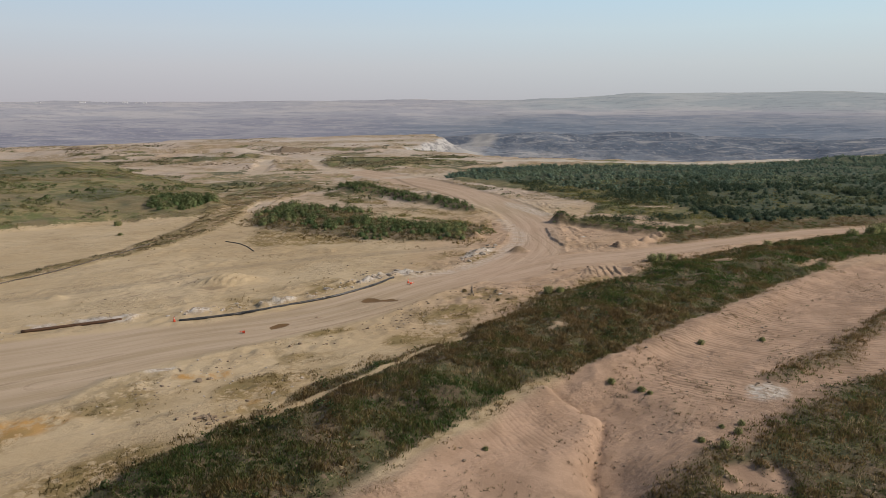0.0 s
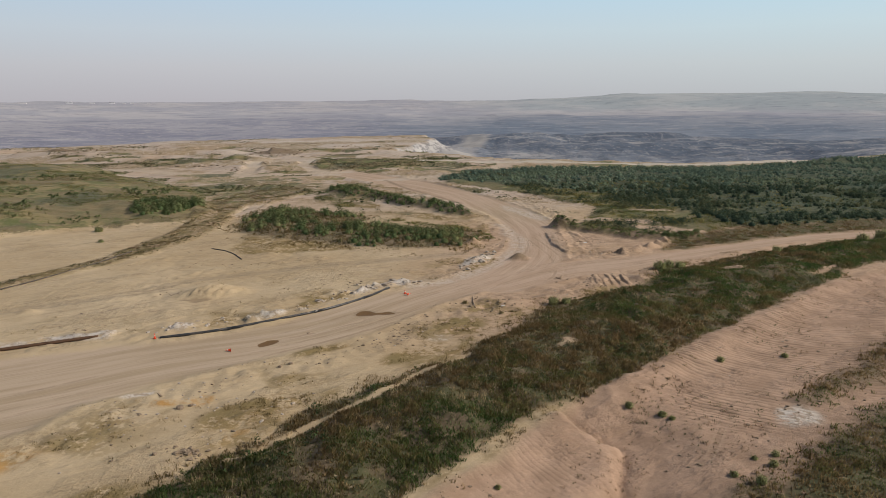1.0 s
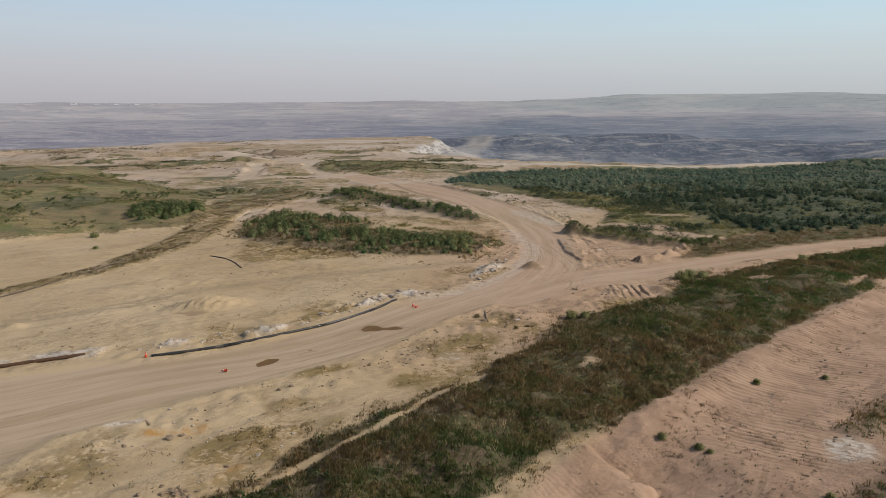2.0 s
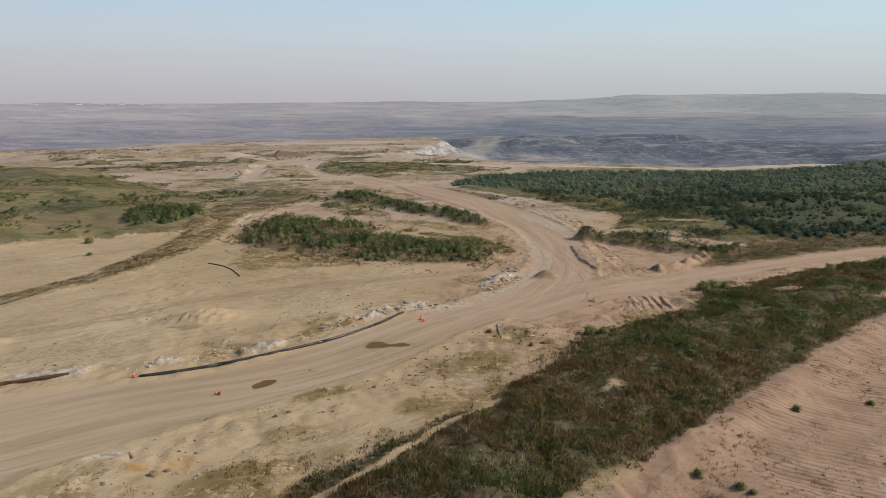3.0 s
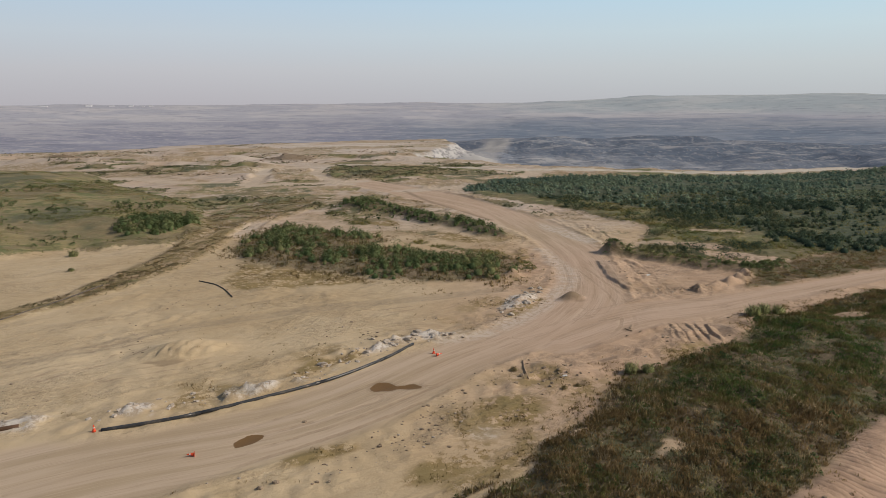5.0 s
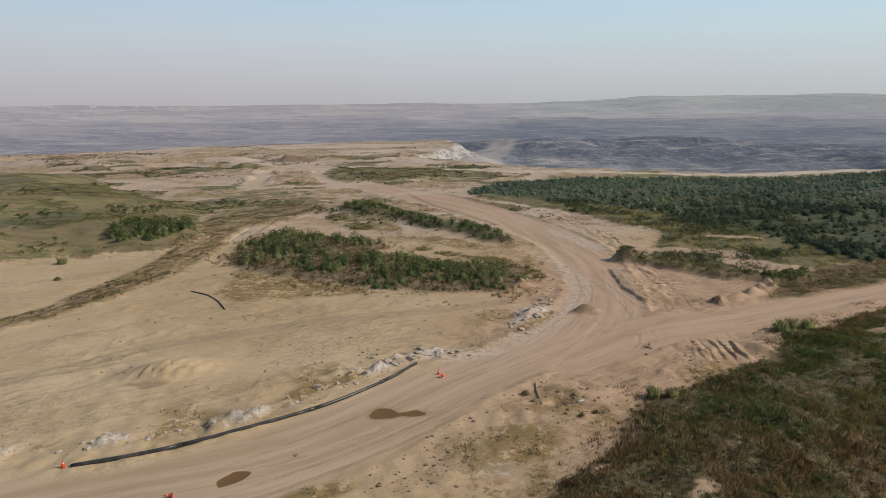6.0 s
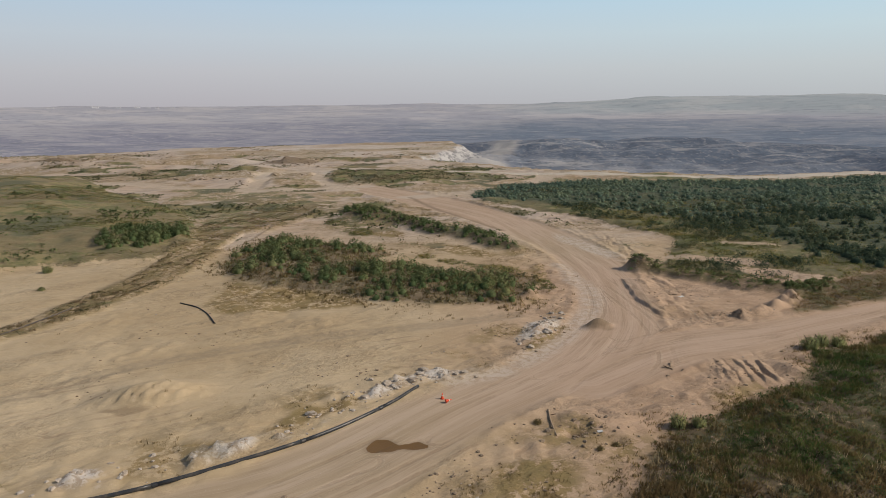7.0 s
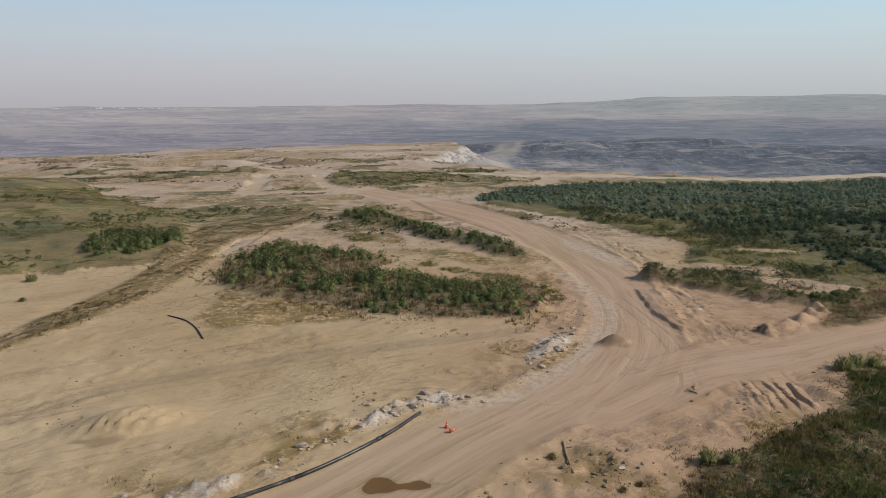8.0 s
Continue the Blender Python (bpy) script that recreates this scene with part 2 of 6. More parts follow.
def puddle_at(x, y):
    wx, wy = x + 0.5 * fbm(x, y, 1.6, 2, 31), y + 0.5 * fbm(x, y, 1.6, 2, 32)
    big = np.maximum(heap(wx, wy, -11.0, 101.8, 2.6, 2.1), heap(wx, wy, -8.4, 101.8, 2.3, 1.3, 10))
    return big, heap(wx, wy, -22.2, 89.6, 2.7, 1.5, 35)


def zones(x, y):
    """What lies where: masks from 0 to 1, by place in the plan."""
    near = (np.abs(x) < 420) & (y < 700)
    wx = x + 1.6 * fbm(x, y, 7.0, 3, 1) + 3.0 * fbm(x, y, 40.0, 1, 3) * step(150, 260, y)
    wy = y + 1.6 * fbm(x, y, 7.0, 3, 2)
    z = {}
    road = area_at(MAIN_ROAD, x + 0.5 * fbm(x, y, 5, 2, 5), y + 0.5 * fbm(x, y, 5, 2, 6))
    bd, bs = line_at(BRANCH_LANE, x, y, 14)
    md, ms = line_at(MAIN_LANE, x, y, 24)
    half = 5.2 - 2.4 * step(18, 58, bs)
    z["road"] = np.maximum(step(-0.6, 1.4, road), step(-0.5, 1.2, half - np.abs(bd) + 0.5 * fbm(x, y, 5, 2, 8)))
    z["along"], z["across"], z["branch_along"], z["branch_across"] = ms, md, bs, bd
    z["fork"] = step(-3.0, 2.5, np.abs(md) - 1.1 * np.abs(bd) + 1.5 * fbm(x, y, 6, 2, 141)) * (np.abs(bd) < 14)
    z["road_d"] = np.maximum(road, np.where(np.abs(bd) < 14, half - np.abs(bd), -1e3))
    z["ridge_d"] = area_at(RIDGE, x + 1.3 * fbm(x, y, 5, 4, 9), y + 1.3 * fbm(x, y, 5, 4, 10))
    z["ridge"] = step(-0.3, 1.4, z["ridge_d"])
    z["cut"] = step(-1, 2, area_at(SAND_CUT, wx, wy)) * (1 - z["ridge"])
    south = area_at(SOUTH_WEEDS, wx + 1.5 * fbm(x, y, 3, 2, 55), wy)
    bare = np.maximum(heap(wx + 2 * fbm(x, y, 3, 2, 124), wy + 2 * fbm(x, y, 3, 2, 125), 26, 51, 5.5, 3, 20), heap(wx, wy, 57, 79, 10, 3.0, 45))
    strip = np.abs(line_at(SOUTH_STRIP, wx + 1.2 * fbm(x, y, 3, 2, 142), wy, 6)[0])
    south = np.maximum(south, np.where(strip < 5, 1.2 - strip, -1e3))
    z["south"] = step(-1.5, 2.5, south) * (1 - step(0.25, 0.6, bare))
    z["meadow_d"] = area_at(WEST_MEADOW, wx, wy, 30)
    z["meadow"] = step(-2, 3, z["meadow_d"])
    z["middle_d"] = area_at(MIDDLE_THICKET, wx + 1.3 * fbm(x, y, 3, 2, 101), wy + 1.3 * fbm(x, y, 3, 2, 102))
    z["middle"] = step(-0.8, 1.6, z["middle_d"])
    z["strip_d"] = area_at(STRIP_THICKET, wx, wy)
    z["strip"] = step(-0.5, 2, z["strip_d"])
    z["westbush"] = step(-1, 2, area_at(WEST_THICKET, wx, wy))
    z["field_d"] = area_at(GREEN_FIELD, wx, wy, 30)
    gaps = np.maximum.reduce([heap(wx + fbm(x, y, 2, 2, 48), wy, *q) for q in SAND_GAPS])
    z["field"] = step(-1, 3, z["field_d"]) * (1 - 0.9 * step(0.1, 0.4, gaps))
    z["scrub_d"] = area_at(SCRUB_AREA, wx + 3 * fbm(x, y, 9, 3, 103), wy + 4 * fbm(x, y, 9, 3, 104), 30)
    z["scrub"] = step(-2, 4, z["scrub_d"])
    z["verge"] = step(-1.5, 1.5, area_at(BRANCH_VERGE, wx, wy)) * (1 - z["road"])
    z["field"] = z["field"] * (1 - z["verge"])
    z["lush"] = (1 - z["verge"]) * step(0.1, 0.5, np.maximum.reduce([heap(wx + fbm(x, y, 2, 2, 105), wy + fbm(x, y, 2, 2, 106), *q) for q in YELLOW_GREEN]))
    z["fargreen"] = step(-2, 6, area_at(FAR_GREEN, wx, wy))
    kd, ks = line_at(WEST_BANK, x, y, 14)
    z["bank_d"] = kd
    slot = step(-0.4, 0.6, area_at(BARE_SLOT, x, y))
    z["bank"] = step(-0.8, 1.6, area_at(WEST_TRACK_BANK, x + 0.7 * fbm(x, y, 5, 3, 4), y + 0.7 * fbm(x, y, 5, 3, 7))) * near * (1 - slot)
    z["slot"] = slot
    z["thicket_grass"] = step(-1.0, 1.5, area_at(THICKET_GRASS, wx, wy))
    td, ts = line_at(SAND_TRACK, x, y, 8)
    z["track"] = 1 - step(1.2, 2.0, np.abs(td))
    z["track_d"] = td
    far_track = np.full(x.shape, 1e3)
    for lane in FAR_TRACKS:
        far_track = np.minimum(far_track, np.abs(line_at(lane, wx, wy, 14)[0]))
    z["far_track"] = 1 - step(2.6, 5.0, far_track)
    z["rim_road"] = 1 - step(3.0, 5.5, np.abs(line_at(RIM_ROAD, x + 1.5 * fbm(x, y, 30, 2, 7), y, 12)[0]))
    pd = np.abs(line_at(RIDGE_PATH, x + 0.5 * fbm(x, y, 3, 2, 11), y, 5)[0])
    bare_ridge = np.maximum.reduce([heap(wx + fbm(x, y, 1.2, 2, 21), wy, 15, 86.3, 3.4, 0.9, 40), heap(wx + fbm(x, y, 1.2, 2, 21), wy, 9, 90.5, 2.6, 0.7, 30), heap(wx, wy, 52, 124.5, 5.5, 1.8, 15), heap(wx, wy, 66, 122, 9, 1.6, 38)])
    z["ridge"] = z["ridge"] * step(0.35, 0.9, pd) * (1 - 0.9 * step(0.2, 0.5, bare_ridge))
    z["scarp"] = 1 - step(1.4, 3.2, np.abs(line_at(FIELD_SCARP, wx, wy, 8)[0]))
    rd, rs = line_at(RUBBLE_BANK, x, y, 8)
    z["rubble_d"], z["rubble_run"] = np.abs(rd), rs
    z["rubble"] = (1 - step(0.7, 1.9, np.abs(rd + 1.0 * fbm(x, y, 4, 2, 90)))) * step(-0.1, 0.12, fbm(x, y, 3.2, 3, 22) + 0.3 * step(70, 95, rs) - 0.03)
    # dry grass: named patches, then a loose scatter that thickens on the far flats
    dry = np.maximum.reduce([heap(wx, wy, 2.5, 95.5, 7.5, 5, 25), heap(wx, wy, -15, 87.2, 5.5, 2.2, 30), heap(wx, wy, -19, 70.5, 10, 4.5, 40), heap(wx, wy, -4, 86, 8, 3, 48),
                             heap(wx, wy, -18, 108, 8, 2.6, 45), heap(wx, wy, 8, 131, 2.5, 9, -30), heap(wx, wy, -22, 208, 17, 6, -50), heap(wx, wy, -2, 185, 14, 6, -45), heap(wx, wy, -28, 226, 16, 5, -45), heap(wx, wy, -29, 53, 9, 4, 40)])
    loose = step(0.05, 0.5, fbm(x, y, 11, 4, 12)) * 0.28 * step(-0.1, 0.3, fbm(x, y, 45, 2, 14))
    flats = 0.7 * step(0.0, 0.15, fbm(x / 1.6, y, 18, 4, 13) + 0.10 * step(230, 300, y)) * step(170, 240, y) * near
    clear = (1 - z["road"]) * (1 - z["far_track"]) * (1 - z["rim_road"])
    rough_dry = 0.85 * np.exp(-((z["road_d"] + 6.0) / 4.0) ** 2) * step(-0.05, 0.3, fbm(x, y, 7, 4, 95)) * (x < 12)
    edge_dry = 0.95 * np.exp(-((z["ridge_d"] + 1.2) / 1.9) ** 2) * step(-0.25, 0.2, fbm(x, y, 6, 2, 17)) * (x + 0.4 * y < 75) * (1 - 0.95 * step(0.0, 0.3, z["cut"]))
    mixed = step(-4, 6, area_at(MIXED_GROUND, wx, wy, 20)) * step(-0.28, 0.02, fbm(x / 1.5, y, 10, 4, 84)) * (1 - z["road"]) * (1 - step(0.2, 0.5, heap(wx, wy, -74, 236, 13, 7, 10))) * (1 - step(0.2, 0.5, heap(wx, wy, -37, 203, 9, 6, -35)))
    z["mixed"] = mixed * (1 - step(0.2, 0.5, heap(wx, wy, -13, 176.5, 9, 4, -35)))
    z["dry"] = np.clip(np.maximum.reduce([step(0.1, 0.6, dry), loose, flats, z["bank"] * 0.95, z["thicket_grass"], 0.85 * z["mixed"], edge_dry, rough_dry, 0.8 * z["scarp"], z["verge"]]), 0, 1) * clear
    tyre_across, tyre_along = np.full(x.shape, 9.0), np.zeros(x.shape)
    for i, lane in enumerate(TYRE_TRACKS):
        d, run = line_at(lane, x + 0.4 * fbm(x, y, 14, 2, 85), y, 3.5)
        near_lane = np.abs(d) < np.abs(tyre_across)
        tyre_across, tyre_along = np.where(near_lane, d, tyre_across), np.where(near_lane, run + 60 * i, tyre_along)
    z["tyre_across"], z["tyre_along"] = tyre_across, tyre_along
    z["tyres"] = (1 - step(1.5, 2.2, np.abs(tyre_across))) * np.clip(0.55 + 1.2 * fbm(x, y, 9, 2, 86), 0, 1)
    z["far_grass"] = 0.9 * step(-0.02, 0.10, fbm(x / 1.6, y, 24, 5, 96)) * step(-0.30, 0.0, fbm(x / 2, y, 8, 3, 99)) * (1 - 0.55 * step(400, 470, y)) * step(185, 250, y) * near * clear * (1 - z["meadow"]) * (1 - step(0.0, 0.3, np.maximum(heap(x, y, -205, 395, 50, 20, -35), heap(x, y, -92, 404, 26, 13))))
    z["orange"] = np.maximum.reduce([heap(wx, wy, -28.2, 72.1, 2.0, 1.3), heap(wx, wy, -25, 72.7, 2.6, 1.5), heap(wx, wy, -19.9, 65.2, 3.2, 1.5, 30), heap(wx, wy, -42, 58, 12, 3.5, 30) * 0.7])
    z["orange"] = step(0.05, 0.45, z["orange"])
    z["white"] = np.maximum.reduce([z["rubble"], step(0.1, 0.6, heap(wx, wy, 7, 134.5, 3.4, 8.5, -30)), step(0.15, 0.7, heap(wx, wy, 34.5, 68.3, 4.2, 3.0, 20)),
                                    step(0.2, 0.8, heap(wx, wy, -31.5, 74.0, 3, 1.2, 20)), 0.5 * step(0.2, 0.8, heap(wx, wy, -1.5, 91.5, 4, 2.5)),
                                    0.42 * (1 - step(0.6, 2.6, np.abs(line_at(BEND_GRAVEL, wx, wy, 6)[0]))), step(0.2, 0.6, heap(wx, wy, 24, 190, 5, 26, 15)) * 0.5,
                                    step(0.1, 0.5, heap(wx, wy, -26, 480, 32, 80, 10)) * 0.55, 0.9 * step(0.05, 0.4, heap(wx, wy, -70, 505, 115, 75, 3)) * step(-0.1, 0.15, fbm(x / 3.5, y, 13, 3, 145)), step(0.05, 0.3, heap(wx, wy, 8, 364, 30, 11, -8)),
                                    0.2 * z["slot"], 0.2 * step(0.1, 0.5, np.maximum.reduce([heap(wx, wy, *q) for q in SAND_GAPS])), 0.35 * step(0.0, 0.25, fbm(x / 1.7, y, 30, 4, 107)) * step(235, 290, y) * near])
    pa, pb = puddle_at(x, y)
    z["wet"] = np.maximum(step(0.05, 0.65, pa), 0.8 * step(0.05, 0.65, pb))
    # damp and dark earth, plus painted shade at heap fronts, berm face, log hollow
    z["damp_and_shade"] = np.maximum.reduce([0.6 * (1 - step(0.4, 1.1, np.abs(line_at(ROAD_RUT, x + 0.6 * fbm(x, y, 6, 2, 146), y, 6)[0]))), 0.55 * step(0.1, 0.5, heap(wx, wy, -37.5, 109.4, 4.6, 0.9, 17)), 0.6 * step(0.1, 0.5, heap(x, y, 15.9, 134.9, 1.6, 1.5)), step(0.1, 0.35, pa) * 0.5, step(0.2, 0.6, heap(wx, wy, 24.6, 150.5, 1.1, 11.0, 0)) * 0.4, step(0.1, 0.4, heap(x, y, 15.0, 135.6, 3.0, 1.8, 25)) * 0.8,
                                   step(0.3, 0.7, heap(wx, wy, -66, 71.5, 8, 3.2, 15)) * 0.5,
                                   step(0.1, 0.4, heap(wx, wy, -88, 402, 20, 9, 0)) * 0.8, step(0.1, 0.4, heap(wx, wy, -203, 394, 40, 16, -33)) * 0.85, step(0.2, 0.7, heap(x, y, 6.6, 104.2, 1.5, 0.9, 20)) * 0.8,
                                   step(0.2, 0.7, heap(x, y, -23.1, 62.1, 1.8, 1.1, 20)) * 0.6, step(0.3, 0.8, heap(wx, wy, 20.3, 121, 1.6, 2.2, 0)) * 0.4])
    z["pit_d"] = area_at(PIT_RIM, x + 10 * fbm(x, y, 60, 3, 15) + 5 * fbm(x, y, 12, 2, 86), y + 10 * fbm(x, y, 60, 3, 16) + 5 * fbm(x, y, 12, 2, 87), 60)
    z["pit_d"] = np.where((y > 760) | ((y > 640) & (np.abs(x) < 1500)), np.maximum(z["pit_d"], 60), z["pit_d"])
    return z


def pit_floor(x, y):
    """The open pit beyond the rim, with its benches, the far wall and the hills behind it."""
    r = np.hypot(x, y)
    w = r + 110 * fbm(x, y, 700, 3, 41)
    z = -9 - 25 * step(640, 900, w) - 24 * step(850, 1150, w) - 22 * step(1100, 2000, w)
    z = z + 40 * step(2450, 3150, w) + 34 * step(3100, 4300, w)
    rise = 7.0
    k = (z + 9 * fbm(x, y, 420, 3, 43)) / rise
    z = rise * (np.floor(k) + step(0.5, 0.95, k - np.floor(k)))
    close = 1 - step(1300, 1900, r)
    z = z + 4 * fbm(x, y, 160, 4, 42) + close * (4.5 * fbm(x, y, 60, 3, 46) + 4.5 * np.abs(fbm(x / 1.3, y, 34, 3, 58)) + 16 * np.clip(fbm(x / 1.8, y, 120, 4, 45), 0, 1) * step(560, 760, r))
    z = z + 13 * heap(x, y, 105, 800, 75, 60) * (1 + 0.5 * fbm(x, y, 30, 3, 85))
    bearing = x / np.maximum(y, 1)
    hill = 0.62 * step(0.02, 0.34, bearing) * (1 - 0.30 * step(0.50, 0.75, bearing)) + 0.34 * (1 - 0.6 * step(-0.05, 0.25, bearing))
    return z + hill * 86 * step(3400, 4550, r) + 6 * fbm(x, y, 900, 3, 44) * step(3400, 4400, r)


def furrow_lines(x, y, z):
    """The combed tracks in the dug sand: distance from the middle of their arcs, and how deep they are there."""
    radius = np.hypot(x - FURROW_MIDDLE[0], y - FURROW_MIDDLE[1]) + 0.9 * fbm(x, y, 9, 2, 27) + 0.2 * fbm(x, y, 2.4, 2, 54)
    depth = step(0.05, 0.3, heap(x, y, 47, 88, 40, 17, 42)) * z["cut"] * (1 - z["south"]) * np.clip(0.75 + 0.9 * fbm(x, y, 7, 3, 28), 0, 1)
    slope = step(0.02, 0.3, heap(x, y, 4, 57, 24, 9, 47)) * z["cut"] * np.clip(0.55 + 1.1 * fbm(x, y, 5, 3, 56), 0, 1)
    lines = (0.81 * x + 0.58 * y) * 1.25 + 0.9 * fbm(x, y, 4, 3, 30)
    use = slope > depth
    return np.where(use, lines, radius), np.where(use, 0.22 * slope, depth)


def ground_height(x, y, z=None):
    z = zones(x, y) if z is None else z
    near = 1 - step(260, 420, np.hypot(x, y - 100))
    quiet = 1 - 0.85 * z["road"]
    h = 0.30 * fbm(x, y, 38, 2, 18) * quiet + 0.5 * fbm(x, y, 120, 2, 19) * step(180, 320, y)
    h = h + step(190, 260, y) * quiet * (1 - z["far_track"]) * (1.1 * np.abs(fbm(x / 1.4, y, 12, 4, 97)) + 0.35 * fbm(x, y, 7, 2, 98)) * (1 - 0.5 * step(420, 480, y))
    rough = 0.35 + 0.9 * step(-0.1, 0.45, fbm(x, y, 16, 2, 47))
    h = h + near * quiet * rough * (0.22 * fbm(x, y, 5, 3, 20) + 0.20 * np.abs(fbm(x, y, 1.9, 2, 21)) - 0.08 * np.abs(fbm(x / 2.4, y, 2.6, 2, 49)))
    shoulder = np.exp(-((z["road_d"] + 4.5) / 3.2) ** 2) * near * (1 - z["ridge"])
    h = h + shoulder * (0.60 * np.abs(fbm(x, y, 2.2, 3, 50)) - 0.05)
    h = h - 0.02 * z["tyres"] - 0.07 * z["track"] + 0.05 * z["track"] * np.sin(z["track_d"] * 2 * math.pi / 1.6)
    # wheel ruts and the loose windrows along the road
    h = h + z["road"] * near * 0.025 * vnoise(z["across"] / 0.8, z["along"] / 14, 24)
    h = h + near * 0.22 * np.exp(-((z["road_d"] + 0.7) / 0.55) ** 2) * (0.6 + 0.8 * fbm(x, y, 1.6, 2, 23)) * (1 - z["ridge"])
    h = h + near * z["rubble"] * (0.12 + 1.1 * np.abs(fbm(x, y, 1.4, 3, 25))) * step(14, 22, z["rubble_run"])
    # the long weedy ridge and the dug sand behind it
    h = h + 1.0 * step(-0.8, 9.0, z["ridge_d"]) + step(0, 2, z["ridge_d"]) * near * (0.45 * fbm(x, y, 6, 2, 26) + 0.34 * fbm(x, y, 2.4, 2, 53))
    h = h - 0.9 * z["cut"]
    radius, furrows = furrow_lines(x, y, z)
    h = h + furrows * 0.05 * np.sin(radius * 2 * math.pi / 2.7)
    h = h + 1.2 * z["cut"] * np.exp(-((z["ridge_d"] + 0.5) / 3.5) ** 2)
    gully, _ = line_at([(10.5, 44), (12.2, 50), (12.6, 56), (14.6, 60.5), (15.6, 64.5), (12.0, 68.0)], x + 0.5 * fbm(x, y, 2.5, 2, 29), y, 12)
    h = h - 0.9 * z["cut"] * step(0.25, -0.45, gully) * step(-9, -2, gully) - 0.5 * z["cut"] * np.exp(-(gully / 0.8) ** 2)
    h = h - 0.9 * heap(x, y, 13.5, 53.5, 8, 5, 70) * z["cut"] + 0.45 * heap(x, y, 13.6, 50.6, 1.2, 2.0, 10) * z["cut"]
    h = h + 0.18 * z["cut"] * np.abs(fbm(x, y, 2.4, 3, 93)) * step(-0.1, 0.3, fbm(x, y, 10, 2, 94))
    h = h + near * z["south"] * (0.5 + 0.25 * fbm(x, y, 3, 2, 33))
    # spoil heaps, berms and the scraped bucket marks
    flute = 1 + 0.30 * np.sin((x - 0.4 * y) * 2 * math.pi / 1.3 + 3.5 * fbm(x, y, 2.4, 2, 34)) * (1 - step(110.5, 113.5, y - 0.3 * (x + 36)))
    h = h + 1.5 * heap(x, y, -36.0, 112.6, 7.6, 4.4, 18) * flute * step(-0.2, 1.1, y - 109.6 - 0.3 * (x + 36) + 0.5 * fbm(x, y, 1.6, 2, 139)) + 0.5 * heap(x, y, -60, 103.5, 2.2, 1.6)
    berm, run = line_at([(24.4, 162.5), (23.8, 148), (25.0, 141.4), (28.6, 139.2)], x + 0.35 * fbm(x, y, 2.6, 3, 35), y, 12)
    lip = step(-0.40, 0.25, berm) * (1 - step(0.9, 6, berm)) * (np.abs(berm) < 12) * step(0.2, 2.0, run) * (1 - step(20.5, 25, run))
    h = h + 0.40 * lip * (1 + 0.5 * fbm(x, y, 2.0, 2, 140))
    row, along_row = line_at(HEAP_ROW, x + 0.4 * fbm(x, y, 2, 2, 36), y + 0.4 * fbm(x, y, 2, 2, 33), 5)
    h = h + (0.95 + 1.1 * fbm(x, y, 1.8, 3, 126)) * (1 - step(0.05, 1.7, np.abs(row))) * (along_row > 0)
    h = h + 1.25 * heap(x, y, 15.0, 135.6, 2.9, 1.7, 25) + 0.9 * heap(x, y, 7.2, 134.5, 2.2, 7, -32) * (0.7 + 0.6 * np.abs(fbm(x, y, 1.6, 2, 37)))
    h = h + 1.5 * heap(x, y, 29.5, 168.5, 4.5, 3.0) * (1 + 0.7 * fbm(x, y, 2.5, 2, 38)) + 0.8 * heap(x, y, 7.5, 150.5, 3.5, 1.6, 20) * (1 + 0.8 * fbm(x, y, 1.8, 2, 35))
    # bucket marks: parallel fins of sand, steep on one side
    fin_x, fin_y = x - 28.3 - 0.07 * (y - 119.8) + 0.25 * fbm(x, y, 2.5, 2, 123), y - 119.8
    comb = np.mod(fin_x / 1.25, 1.0)
    marks = step(-3.7, -2.9, fin_x) * (1 - step(3.0, 3.9, fin_x)) * step(-3.9, -2.6, fin_y) * (1 - step(2.6, 3.9, fin_y + 0.4 * fin_x * 0.3))
    h = h + marks * (0.29 * (1 - comb) * step(0.0, 0.25, comb) * np.clip(1.0 + 0.22 * fin_x, 0.2, 1.7) + 0.05) + 0.5 * heap(x, y, 33.9, 120, 1.8, 3.6, 20)
    h = h - 0.6 * heap(x, y, 6.6, 104.2, 1.6, 1.0, 20) + 0.4 * heap(x, y, 8.5, 106.5, 2.4, 1.4, 40) - 0.5 * heap(x, y, 10, 102.3, 1.3, 0.9)
    lumps = np.maximum.reduce([heap(x, y, 6, 105.5, 9, 6), heap(x, y, -22.5, 67, 8, 6), heap(x, y, 20, 121, 5, 5)])
    h = h + lumps * 0.28 * np.abs(fbm(x, y, 1.7, 3, 39))
    # banks, thickets and the raised meadow
    h = h + (0.32 + 0.3 * step(165, 200, y) + 0.05 * np.sin(z["bank_d"] * 2 * math.pi / 1.9 + 0.8 * fbm(x, y, 6, 2, 108)) + 0.18 * np.abs(fbm(x, y, 2.2, 3, 12))) * z["bank"] * near - 0.15 * z["slot"] + 0.9 * z["scarp"] + 0.45 * z["field"] * (0.4 + 0.6 * z["scrub"]) * np.abs(fbm(x / 1.3, y, 4.2, 2, 109)) * 1.6 + 0.9 * step(-2, 6, z["middle_d"]) + 1.3 * step(-1, 4, z["strip_d"]) + 0.4 * z["westbush"]
    h = h + 2.6 * step(0, 34, z["meadow_d"]) + z["meadow"] * (1.1 * np.abs(fbm(x / 1.5, y, 11, 4, 121)) + 0.35 * np.abs(fbm(x, y, 3.0, 2, 122))) + 0.7 * z["meadow"] + 0.6 * step(-1, 5, z["field_d"]) + 0.9 * step(8, 50, z["field_d"]) * (1 - 0.8 * step(250, 300, y))
